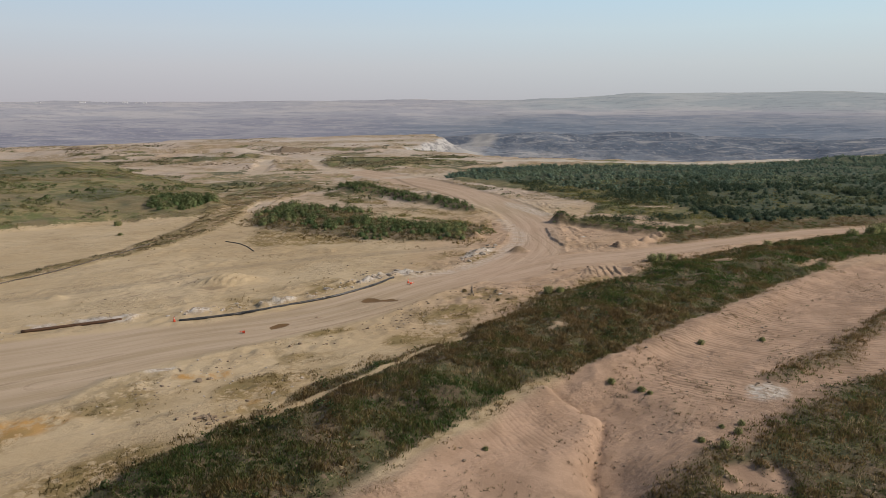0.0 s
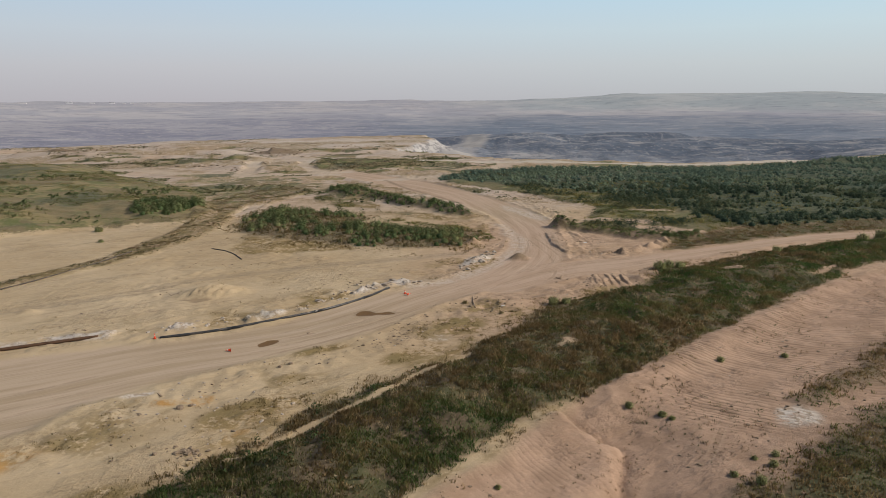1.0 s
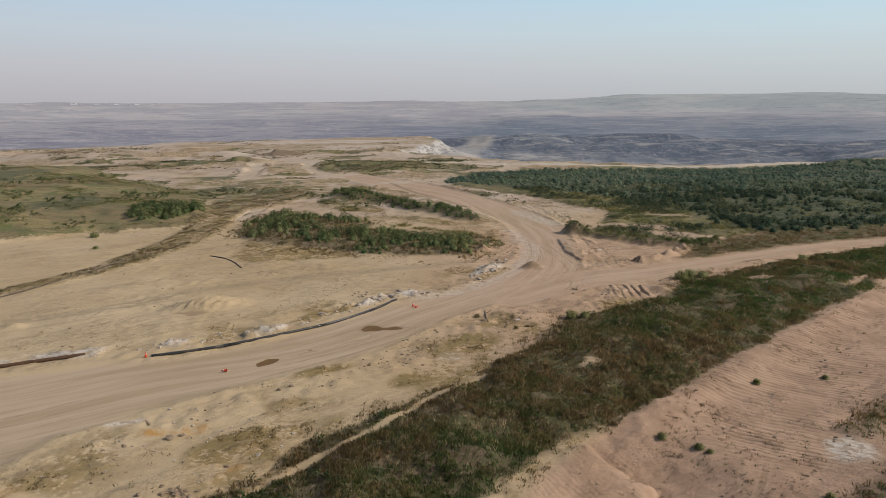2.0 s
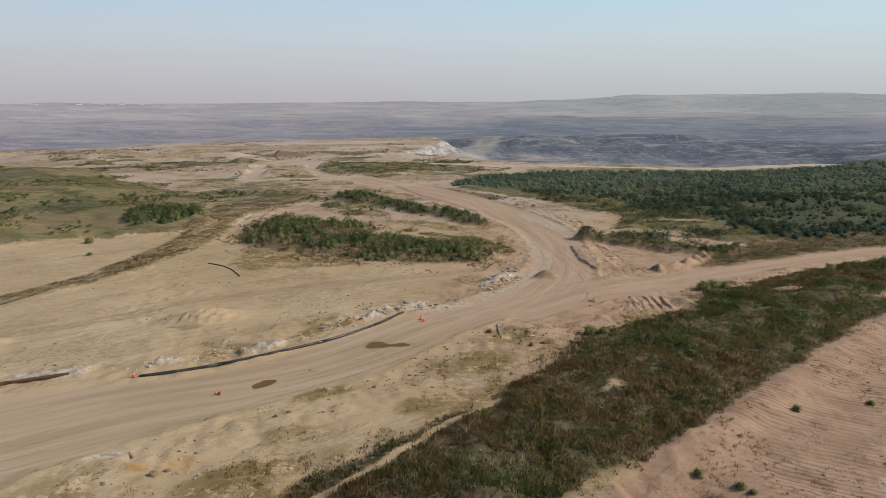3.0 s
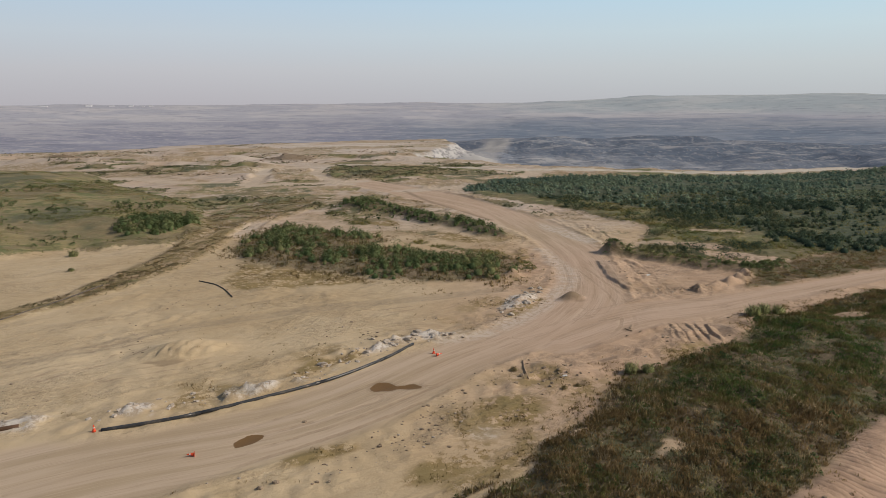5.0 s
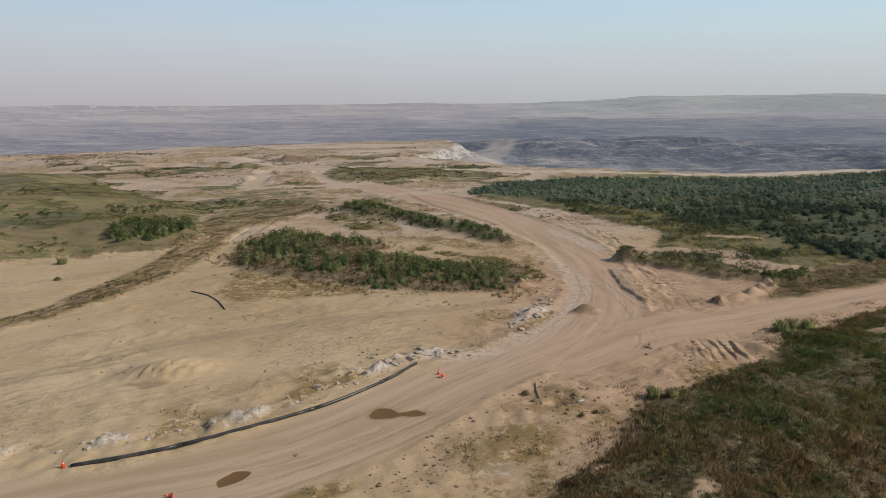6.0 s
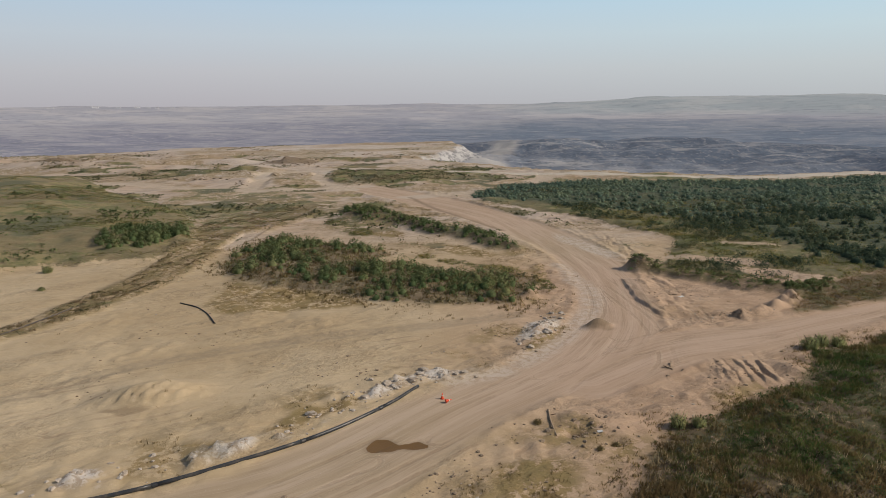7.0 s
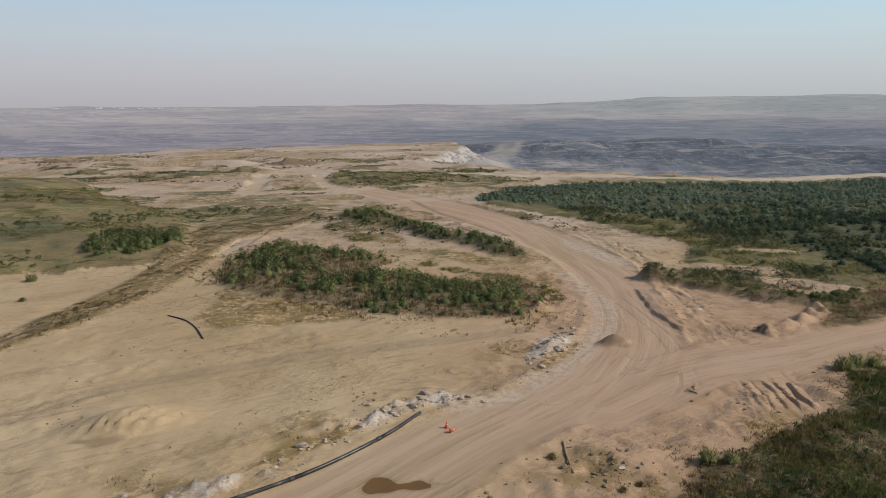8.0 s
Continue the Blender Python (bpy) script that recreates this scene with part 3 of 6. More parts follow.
    h = h + 0.6 * z["fargreen"] + np.clip(fbm(x / 2.5, y, 26, 3, 40), 0, 1) * 1.6 * step(240, 330, y) * (1 - 0.7 * step(420, 480, y))
    h = h + 3.0 * heap(x, y, -190, 372, 55, 16, -10) + 2.6 * heap(x, y, -92, 404, 20, 9) * (1 + 0.9 * fbm(x, y, 6, 3, 57)) + 2.5 * heap(x, y, -205, 395, 38, 14, -35) * (1 + 0.6 * fbm(x, y, 9, 3, 57)) + 1.6 * heap(x, y, 32, 351, 7, 4) * (1 + fbm(x, y, 3, 2, 57)) + 0.5 * step(420, 570, y) * step(-260, -120, x)
    # low benches and dug edges across the far flats
    lift = y + 16 * fbm(x, y, 40, 4, 91) + 0.12 * x
    for at, rise in ((300, 1.0), (330, 0.9), (352, 1.6), (384, 1.8), (405, 1.3), (420, 1.9), (455, 1.9), (490, 1.6)):
        h = h + (rise * step(at, at + 2.5, lift) - rise * step(at + 8, at + 22, lift)) * (1 - 0.5 * step(430, 480, y)) * step(5, 45, -x) * (z["pit_d"] < -1) * (1 - z["far_track"]) * step(-0.25, 0.1, fbm(x, y, 50, 2, 110 + at))
    h = h + 1.8 * heap(x, y, 182, 318, 34, 13, 25)
    pa, pb = puddle_at(x, y)
    h = h - 0.10 * np.maximum(pa, pb)
    # over the rim into the pit
    drop = step(0, 42, z["pit_d"])
    if np.any(z["pit_d"] > 0):
        cliff = 0.55 * step(-2, 9, z["pit_d"]) + 0.45 * drop
        h = np.where(z["pit_d"] > -2, h * (1 - cliff) + pit_floor(x, y) * cliff, h)
    return h

# ---- materials ----
class Mat:
    """A node material and short ways to wire it."""

    def __init__(self, name, rough=0.9, metal=0.0):
        self.m = bpy.data.materials.new(name)
        self.m.use_nodes = True
        self.t = self.m.node_tree
        self.b = self.t.nodes["Principled BSDF"]
        self.b.inputs["Roughness"].default_value, self.b.inputs["Metallic"].default_value = rough, metal
        self.b.inputs["Specular IOR Level"].default_value = 0.3

    def node(self, kind):
        return self.t.nodes.new(kind)

    def put(self, value, socket):
        if hasattr(value, "is_linked"):
            self.t.links.new(value, socket)
        elif isinstance(value, tuple) and len(value) == 3 and socket.type == "RGBA":
            socket.default_value = (*value, 1)
        else:
            socket.default_value = value

    def attr(self, name, out="Fac"):
        n = self.node("ShaderNodeAttribute")
        n.attribute_name = name
        return n.outputs[out]

    def place(self, size=(1, 1, 1), vector=None):
        if vector is None:
            vector = self.node("ShaderNodeNewGeometry").outputs["Position"]
        n = self.node("ShaderNodeVectorMath")
        n.operation = "DIVIDE"
        self.put(vector, n.inputs[0])
        n.inputs[1].default_value = size
        return n.outputs[0]

    def noise(self, size, detail=4.0, rough=0.6, vector=None):
        n = self.node("ShaderNodeTexNoise")
        n.inputs["Scale"].default_value, n.inputs["Detail"].default_value, n.inputs["Roughness"].default_value = 1.0, detail, rough
        self.put(self.place(size if isinstance(size, tuple) else (size,) * 3, vector), n.inputs["Vector"])
        return n.outputs["Fac"]

    def math(self, op, a, b=0.0, clamp=False):
        n = self.node("ShaderNodeMath")
        n.operation, n.use_clamp = op, clamp
        self.put(a, n.inputs[0]), self.put(b, n.inputs[1])
        return n.outputs[0]

    def span(self, value, low, high, to_low=0.0, to_high=1.0):
        n = self.node("ShaderNodeMapRange")
        n.interpolation_type = "SMOOTHSTEP"
        for i, v in enumerate((value, low, high, to_low, to_high)):
            self.put(v, n.inputs[i])
        return n.outputs[0]

    def mix(self, fac, a, b, mode="MIX"):
        n = self.node("ShaderNodeMix")
        n.data_type, n.blend_type = "RGBA", mode
        self.put(fac, n.inputs[0]), self.put(a, n.inputs[6]), self.put(b, n.inputs[7])
        return n.outputs[2]

    def bump(self, height, depth, strength=1.0, after=None):
        n = self.node("ShaderNodeBump")
        n.inputs["Strength"].default_value, n.inputs["Distance"].default_value = strength, depth
        self.put(height, n.inputs["Height"])
        if after is not None:
            self.put(after, n.inputs["Normal"])
        return n.outputs[0]

    def done(self, colour, rough=None, normal=None):
        self.put(colour, self.b.inputs["Base Color"])
        if rough is not None:
            self.put(rough, self.b.inputs["Roughness"])
        if normal is not None:
            self.put(normal, self.b.inputs["Normal"])
        return self.m


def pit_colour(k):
    """Overburden and coal of the open pit, with the haze of distance put into the colours."""
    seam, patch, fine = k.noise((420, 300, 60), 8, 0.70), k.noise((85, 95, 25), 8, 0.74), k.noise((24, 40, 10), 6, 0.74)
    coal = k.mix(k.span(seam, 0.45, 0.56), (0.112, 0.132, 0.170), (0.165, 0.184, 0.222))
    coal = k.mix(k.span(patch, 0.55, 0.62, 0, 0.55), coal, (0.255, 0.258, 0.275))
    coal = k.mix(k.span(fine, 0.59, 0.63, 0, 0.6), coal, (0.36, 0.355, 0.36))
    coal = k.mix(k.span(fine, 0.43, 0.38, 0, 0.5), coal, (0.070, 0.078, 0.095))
    hazed_benches = k.mix(k.span(seam, 0.45, 0.56), (0.188, 0.226, 0.286), (0.248, 0.278, 0.330))      # lower benches, paled and blued by haze put into the colour
    hazed_benches = k.mix(k.span(patch, 0.54, 0.62, 0, 0.7), hazed_benches, (0.31, 0.322, 0.35))
    # mauve spoil on the left, tinted with the same painted haze
    hazy_spoil = k.mix(k.span(seam, 0.45, 0.56), (0.275, 0.275, 0.335), (0.352, 0.345, 0.392))
    hazy_spoil = k.mix(k.span(patch, 0.53, 0.60, 0, 0.75), hazy_spoil, (0.43, 0.412, 0.43))
    hazy_spoil = k.mix(k.span(fine, 0.57, 0.63, 0, 0.6), hazy_spoil, (0.47, 0.45, 0.46))
    # far wall and hills, their base colour carried towards the hazy air
    far_haze = k.mix(k.span(seam, 0.46, 0.56), (0.415, 0.412, 0.455), (0.510, 0.490, 0.505))
    far_haze = k.mix(k.span(patch, 0.54, 0.70, 0, 0.6), far_haze, (0.40, 0.398, 0.44))
    colour = k.mix(k.attr("dust"), coal, hazed_benches)
    colour = k.mix(k.attr("hazy_spoil"), colour, hazy_spoil)
    colour = k.mix(k.attr("far_haze"), colour, far_haze)
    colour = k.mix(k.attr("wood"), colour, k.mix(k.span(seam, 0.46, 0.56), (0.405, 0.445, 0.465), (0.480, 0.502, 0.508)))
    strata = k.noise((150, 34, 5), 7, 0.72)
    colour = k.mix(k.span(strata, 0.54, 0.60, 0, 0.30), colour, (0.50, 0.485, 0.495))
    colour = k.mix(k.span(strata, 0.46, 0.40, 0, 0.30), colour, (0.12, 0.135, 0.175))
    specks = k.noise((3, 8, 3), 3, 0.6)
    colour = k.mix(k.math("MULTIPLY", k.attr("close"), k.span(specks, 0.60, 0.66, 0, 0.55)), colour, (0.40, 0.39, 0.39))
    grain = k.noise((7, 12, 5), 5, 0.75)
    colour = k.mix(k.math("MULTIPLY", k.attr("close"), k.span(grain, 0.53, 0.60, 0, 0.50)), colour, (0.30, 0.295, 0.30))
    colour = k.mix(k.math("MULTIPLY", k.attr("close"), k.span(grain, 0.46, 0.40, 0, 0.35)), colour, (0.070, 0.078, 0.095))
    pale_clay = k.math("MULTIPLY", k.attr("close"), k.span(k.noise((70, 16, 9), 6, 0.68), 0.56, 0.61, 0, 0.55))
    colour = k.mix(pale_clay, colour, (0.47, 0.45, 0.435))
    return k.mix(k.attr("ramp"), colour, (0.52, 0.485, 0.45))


def ground_material():
    k = Mat("sandy_ground", 0.95)
    big, mid, fine, grit = k.noise(30, 6, 0.6), k.noise(4.5, 8, 0.68), k.noise(0.9, 6, 0.72), k.noise(0.22, 4, 0.75)
    turned = k.node("ShaderNodeVectorRotate")
    turned.rotation_type = "Z_AXIS"
    turned.inputs["Angle"].default_value = radians(-32)
    k.put(k.node("ShaderNodeNewGeometry").outputs["Position"], turned.inputs["Vector"])
    scrape = k.noise((16, 0.9, 4), 5, 0.6, turned.outputs[0])      # faint scraper and wind lines
    churned = k.span(k.noise((20, 8, 9), 5, 0.62, turned.outputs[0]), 0.44, 0.66)               # where the surface is broken up
    sand = k.mix(k.span(big, 0.34, 0.66), (0.469, 0.347, 0.205), (0.560, 0.436, 0.282))
    sand = k.mix(k.span(mid, 0.52, 0.64, 0, 0.30), sand, (0.390, 0.284, 0.170))
    sand = k.mix(k.span(scrape, 0.55, 0.62, 0, 0.30), sand, (0.374, 0.271, 0.162))
    sand = k.mix(k.math("MULTIPLY", churned, k.span(fine, 0.54, 0.61, 0, 0.6)), sand, (0.310, 0.222, 0.130))
    sand = k.mix(k.span(fine, 0.60, 0.68, 0, 0.45), sand, (0.604, 0.484, 0.343))
    red = k.mix(k.span(mid, 0.44, 0.60), (0.490, 0.320, 0.227), (0.379, 0.237, 0.163))
    red = k.mix(k.math("MULTIPLY", churned, k.span(fine, 0.50, 0.58, 0, 0.8)), red, (0.298, 0.191, 0.135))
    sand = k.mix(k.math("MULTIPLY", k.attr("red"), 0.85), sand, red)
    sand = k.mix(k.math("MULTIPLY", k.attr("dug"), k.span(mid, 0.35, 0.6, 0.15, 0.5)), sand, (0.33, 0.222, 0.150))
    # the driven surface, streaked along its way
    lane, branch, fork = k.attr("lane", "Vector"), k.attr("branch", "Vector"), k.attr("fork")

    def along_lanes(size, detail, rough):
        n = k.node("ShaderNodeMix")
        k.put(fork, n.inputs[0]), k.put(k.noise(size, detail, rough, lane), n.inputs[2]), k.put(k.noise(size, detail, rough, branch), n.inputs[3])
        return n.outputs[0]

    streak, broad = along_lanes((10, 0.45, 1), 4, 0.6), along_lanes((34, 2.2, 1), 3, 0.55)
    driven = k.mix(k.span(broad, 0.36, 0.64), (0.411, 0.309, 0.203), (0.520, 0.398, 0.289))
    driven = k.mix(k.span(streak, 0.53, 0.66, 0, 0.26), driven, (0.297, 0.206, 0.130))
    driven = k.mix(k.math("MULTIPLY", k.attr("red"), 0.6), driven, k.mix(k.span(streak, 0.50, 0.68), (0.515, 0.340, 0.252), (0.407, 0.256, 0.181)))
    ruts = along_lanes((9, 0.16, 1), 4, 0.6)
    driven = k.mix(k.span(ruts, 0.57, 0.63, 0, 0.34), driven, (0.300, 0.212, 0.136))
    driven = k.mix(k.span(ruts, 0.43, 0.37, 0, 0.35), driven, (0.57, 0.455, 0.335))
    colour = k.mix(k.math("MULTIPLY", k.attr("road"), 0.92), sand, driven)
    furrowed = k.noise((34, 3.2, 9), 6, 0.68, turned.outputs[0])       # long scraped and driven lines over the flats
    colour = k.mix(k.math("MULTIPLY", k.attr("flats"), k.span(furrowed, 0.515, 0.575, 0, 0.75)), colour, (0.270, 0.205, 0.150))
    colour = k.mix(k.math("MULTIPLY", k.attr("flats"), k.span(furrowed, 0.46, 0.40, 0, 0.4)), colour, (0.56, 0.46, 0.36))
    pale = k.mix(k.span(fine, 0.46, 0.58), (0.64, 0.575, 0.505), (0.41, 0.325, 0.245))
    colour = k.mix(k.math("MULTIPLY", k.attr("flats"), k.span(big, 0.36, 0.62, 0.3, 0.65)), colour, (0.54, 0.455, 0.385))
    colour = k.mix(k.math("MULTIPLY", k.attr("white"), k.span(k.math("ADD", mid, k.math("MULTIPLY", fine, 0.5)), 0.58, 0.74)), colour, pale)
    colour = k.mix(k.math("MULTIPLY", k.attr("track"), k.span(fine, 0.3, 0.7, 0.2, 0.6)), colour, (0.30, 0.235, 0.160))
    tread = k.node("ShaderNodeSeparateXYZ")
    k.put(k.attr("tyre_lane", "Vector"), tread.inputs[0])
    wander = k.math("MULTIPLY", k.math("SUBTRACT", k.noise(2.5, 2), 0.5), 0.5)
    off_wheel = k.math("ABSOLUTE", k.math("SUBTRACT", k.math("ABSOLUTE", k.math("ADD", tread.outputs["Y"], wander)), 0.95))
    wheel = k.math("MULTIPLY", k.attr("tyres"), k.span(off_wheel, 0.34, 0.16))
    lugs = k.noise((0.5, 0.22, 1), 3, 0.6, k.attr("tyre_lane", "Vector"))
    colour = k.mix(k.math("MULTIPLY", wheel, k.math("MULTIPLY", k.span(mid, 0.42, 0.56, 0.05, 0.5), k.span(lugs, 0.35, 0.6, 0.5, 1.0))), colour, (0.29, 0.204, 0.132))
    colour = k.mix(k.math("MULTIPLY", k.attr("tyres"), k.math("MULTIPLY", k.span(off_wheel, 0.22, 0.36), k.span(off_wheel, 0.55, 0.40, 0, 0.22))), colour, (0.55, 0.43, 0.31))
    colour = k.mix(k.math("MULTIPLY", k.attr("rim"), 0.85), colour, (0.56, 0.50, 0.41))
    colour = k.mix(k.math("MULTIPLY", k.attr("orange"), k.span(k.math("ADD", mid, k.math("MULTIPLY", fine, 0.4)), 0.60, 0.74)), colour, (0.50, 0.285, 0.100))
    straw = k.mix(k.span(mid, 0.3, 0.7), (0.320, 0.218, 0.100), (0.250, 0.188, 0.082))
    colour = k.mix(k.math("MULTIPLY", k.attr("dry"), k.span(k.math("ADD", fine, k.math("MULTIPLY", mid, 0.8)), 0.80, 0.90)), colour, straw)
    weeds = k.mix(k.span(mid, 0.42, 0.58), (0.129, 0.096, 0.057), (0.095, 0.093, 0.043))
    weeds = k.mix(k.span(fine, 0.55, 0.64), weeds, (0.189, 0.136, 0.090))
    colour = k.mix(k.math("MULTIPLY", k.attr("veg"), k.span(fine, 0.30, 0.42)), colour, weeds)
    grass = k.mix(k.span(k.noise((9, 7, 4), 7, 0.72), 0.45, 0.55), (0.142, 0.152, 0.060), (0.300, 0.242, 0.120))
    grass = k.mix(k.span(mid, 0.54, 0.61, 0, 0.7), grass, (0.200, 0.152, 0.088))
    grass = k.mix(k.span(big, 0.48, 0.56, 0, 0.75), grass, (0.225, 0.175, 0.100))
    grass = k.mix(k.span(fine, 0.53, 0.63, 0, 0.7), grass, (0.265, 0.215, 0.125))
    grass = k.mix(k.span(k.noise((28, 40, 9), 4), 0.54, 0.62), grass, (0.135, 0.132, 0.075))
    # greenish ground below the scrub, darkened to paint in the shaded gaps
    under = k.mix(k.span(fine, 0.40, 0.60), (0.040, 0.058, 0.036), (0.080, 0.100, 0.056))
    under = k.mix(k.span(big, 0.54, 0.64, 0, 0.5), under, (0.150, 0.145, 0.075))
    ragged = k.math("ADD", k.math("MULTIPLY", k.math("SUBTRACT", mid, 0.5), 1.5), k.math("MULTIPLY", k.math("SUBTRACT", fine, 0.5), 0.9))
    colour = k.mix(k.span(k.math("ADD", k.math("ADD", k.attr("meadow"), ragged), k.math("MULTIPLY", k.math("SUBTRACT", k.noise((22, 13, 13), 7, 0.72), 0.5), 1.8)), 0.42, 0.62), colour, grass)
    colour = k.mix(k.math("MULTIPLY", k.attr("lush"), k.span(k.math("ADD", fine, k.math("MULTIPLY", mid, 0.8)), 0.80, 0.98, 0, 0.9)), colour, k.mix(k.span(mid, 0.40, 0.60), (0.165, 0.145, 0.068), (0.100, 0.106, 0.046)))
    colour = k.mix(k.math("MULTIPLY", k.attr("scrub"), 0.92), colour, under)
    # crumbs, small dark clods and bits of pale stone
    rough_spots = k.math("MULTIPLY", k.math("ADD", k.math("MULTIPLY", churned, 0.8), 0.06), k.math("SUBTRACT", 1.0, k.math("MULTIPLY", k.attr("road"), 0.8)))
    colour = k.mix(k.math("MULTIPLY", rough_spots, k.span(grit, 0.58, 0.64, 0, 0.60)), colour, (0.20, 0.142, 0.092))
    colour = k.mix(k.math("MULTIPLY", churned, k.span(k.noise(0.18, 2, 0.5), 0.68, 0.78, 0, 0.7)), colour, (0.62, 0.57, 0.50))
    scree = k.mix(k.span(k.noise((3.5, 9, 3), 6, 0.7), 0.46, 0.58), (0.50, 0.475, 0.45), (0.24, 0.228, 0.228))
    colour = k.mix(k.attr("scree"), colour, scree)
    damp_and_shade = k.attr("damp_and_shade")
    colour = k.mix(damp_and_shade, colour, (0.19, 0.135, 0.083))
    wet = k.span(k.math("ADD", k.attr("wet"), k.math("MULTIPLY", k.math("SUBTRACT", k.noise(1.4, 4), 0.5), 0.5)), 0.42, 0.54)
    colour = k.mix(wet, colour, (0.175, 0.098, 0.038))
    shine = k.math("SUBTRACT", 0.95, k.math("MULTIPLY", wet, 0.25))
    dryness = k.math("SUBTRACT", 1.0, wet)
    comb = k.attr("furrow", "Vector")
    split = k.node("ShaderNodeSeparateXYZ")
    k.put(comb, split.inputs[0])
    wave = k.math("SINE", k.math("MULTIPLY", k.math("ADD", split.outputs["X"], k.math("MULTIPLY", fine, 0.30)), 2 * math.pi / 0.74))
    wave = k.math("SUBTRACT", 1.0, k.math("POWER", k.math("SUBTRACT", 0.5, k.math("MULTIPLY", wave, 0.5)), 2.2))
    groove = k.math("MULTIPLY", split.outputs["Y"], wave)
    # groove bottoms darkened, so their shade is put into the colour
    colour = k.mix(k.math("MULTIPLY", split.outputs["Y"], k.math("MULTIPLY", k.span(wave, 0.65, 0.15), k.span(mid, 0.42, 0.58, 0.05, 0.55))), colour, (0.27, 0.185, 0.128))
    lumps = k.noise(2.0, 8, 0.70)
    loose = k.math("SUBTRACT", 1.0, k.math("MULTIPLY", k.attr("road"), 0.85))
    n = k.bump(k.math("MULTIPLY", lumps, k.math("MULTIPLY", loose, k.math("ADD", k.math("MULTIPLY", churned, 0.45), 0.40))), 0.40, 0.85)
    n = k.bump(groove, 0.085, 0.9, n)
    n = k.bump(k.math("MULTIPLY", wheel, k.math("SUBTRACT", k.math("MULTIPLY", lugs, 0.9), 1.2)), 0.035, 0.8, n)
    n = k.bump(k.math("MULTIPLY", k.math("MULTIPLY", fine, k.math("ADD", churned, 0.15)), loose), 0.20, 0.9, n)
    n = k.bump(k.math("MULTIPLY", grit, k.math("MULTIPLY", churned, loose)), 0.06, 0.9, n)
    n = k.bump(scrape, 0.025, 0.8, n)
    n = k.bump(k.math("MULTIPLY", k.math("ADD", streak, k.math("MULTIPLY", ruts, 0.5)), k.attr("road")), 0.035, 0.9, n)
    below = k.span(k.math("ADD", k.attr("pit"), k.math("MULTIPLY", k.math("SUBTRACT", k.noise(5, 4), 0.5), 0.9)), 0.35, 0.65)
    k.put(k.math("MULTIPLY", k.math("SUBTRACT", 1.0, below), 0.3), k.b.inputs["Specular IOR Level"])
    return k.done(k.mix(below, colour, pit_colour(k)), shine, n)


def leaf_material(name, dark, light, dry, rough=0.75):
    k = Mat(name, rough)
    tone = k.attr("tone")
    patch, speck = k.noise(5.0, 3), k.noise(0.5, 2)
    tone = k.math("ADD", tone, k.math("MULTIPLY", k.math("SUBTRACT", speck, 0.5), 0.5))
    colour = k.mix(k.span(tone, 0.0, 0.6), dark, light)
    colour = k.mix(k.span(k.math("ADD", tone, k.math("MULTIPLY", k.math("SUBTRACT", patch, 0.5), 0.6)), 0.42, 0.95), colour, dry)
    # thin leaves: a little over half of the light is turned back, the rest comes through
    face, through_leaf, both = k.node("ShaderNodeBsdfDiffuse"), k.node("ShaderNodeBsdfTranslucent"), k.node("ShaderNodeMixShader")
    k.put(colour, face.inputs["Color"]), k.put(colour, through_leaf.inputs["Color"])
    both.inputs[0].default_value = 0.45
    k.t.links.new(face.outputs[0], both.inputs[1]), k.t.links.new(through_leaf.outputs[0], both.inputs[2])
    k.t.links.new(both.outputs[0], k.t.nodes["Material Output"].inputs["Surface"])
    return k.m


def stone_material(name, a, b, size=0.3):
    k = Mat(name, 0.9)
    n1, n2 = k.noise(size, 5, 0.65), k.noise(size * 0.2, 4, 0.7)
    info = k.node("ShaderNodeObjectInfo").outputs["Random"]
    colour = k.mix(k.span(n1, 0.3, 0.7), a, b)
    colour = k.mix(k.math("MULTIPLY", info, 0.45), colour, (0.33, 0.25, 0.17))
    return k.done(colour, None, k.bump(n2, 0.03, 0.7, k.bump(n1, 0.08, 0.8)))


def plain_material(name, colour, rough, metal=0.0, dirt=(0.36, 0.28, 0.19), dirty=0.5, size=0.6):
    k = Mat(name, rough, metal)
    n1, n2 = k.noise(size, 5, 0.65), k.noise(size * 0.12, 3)
    c = k.mix(k.span(n1, 0.45, 0.8, 0, dirty), colour, dirt)
    c = k.mix(k.span(n2, 0.6, 0.85, 0, dirty * 0.6), c, dirt)
    return k.done(c, None, k.bump(n2, 0.004, 0.5))


GROUND = ground_material()
WEED_LEAF = leaf_material("ridge_weeds", (0.104, 0.174, 0.058), (0.190, 0.188, 0.072), (0.292, 0.204, 0.102))
FLAT_LEAF = leaf_material("flat_brush", (0.150, 0.178, 0.095), (0.255, 0.245, 0.135), (0.380, 0.305, 0.190))
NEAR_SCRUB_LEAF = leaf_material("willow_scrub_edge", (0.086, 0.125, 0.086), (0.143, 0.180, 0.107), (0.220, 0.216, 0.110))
MEADOW_LEAF = leaf_material("meadow_grass", (0.175, 0.205, 0.070), (0.320, 0.280, 0.115), (0.43, 0.34, 0.17))
LUSH_LEAF = leaf_material("yellow_green_grass", (0.185, 0.210, 0.075), (0.310, 0.290, 0.105), (0.440, 0.365, 0.145))
SHRUB_LEAF = leaf_material("shrub_leaves", (0.155, 0.215, 0.094), (0.262, 0.292, 0.132), (0.380, 0.350, 0.170))
# far willow leaves, lighter and bluer: haze put into the leaf colour
HAZY_SCRUB_LEAF = leaf_material("hazy_willow_scrub", (0.150, 0.215, 0.165), (0.220, 0.285, 0.200), (0.280, 0.325, 0.200))
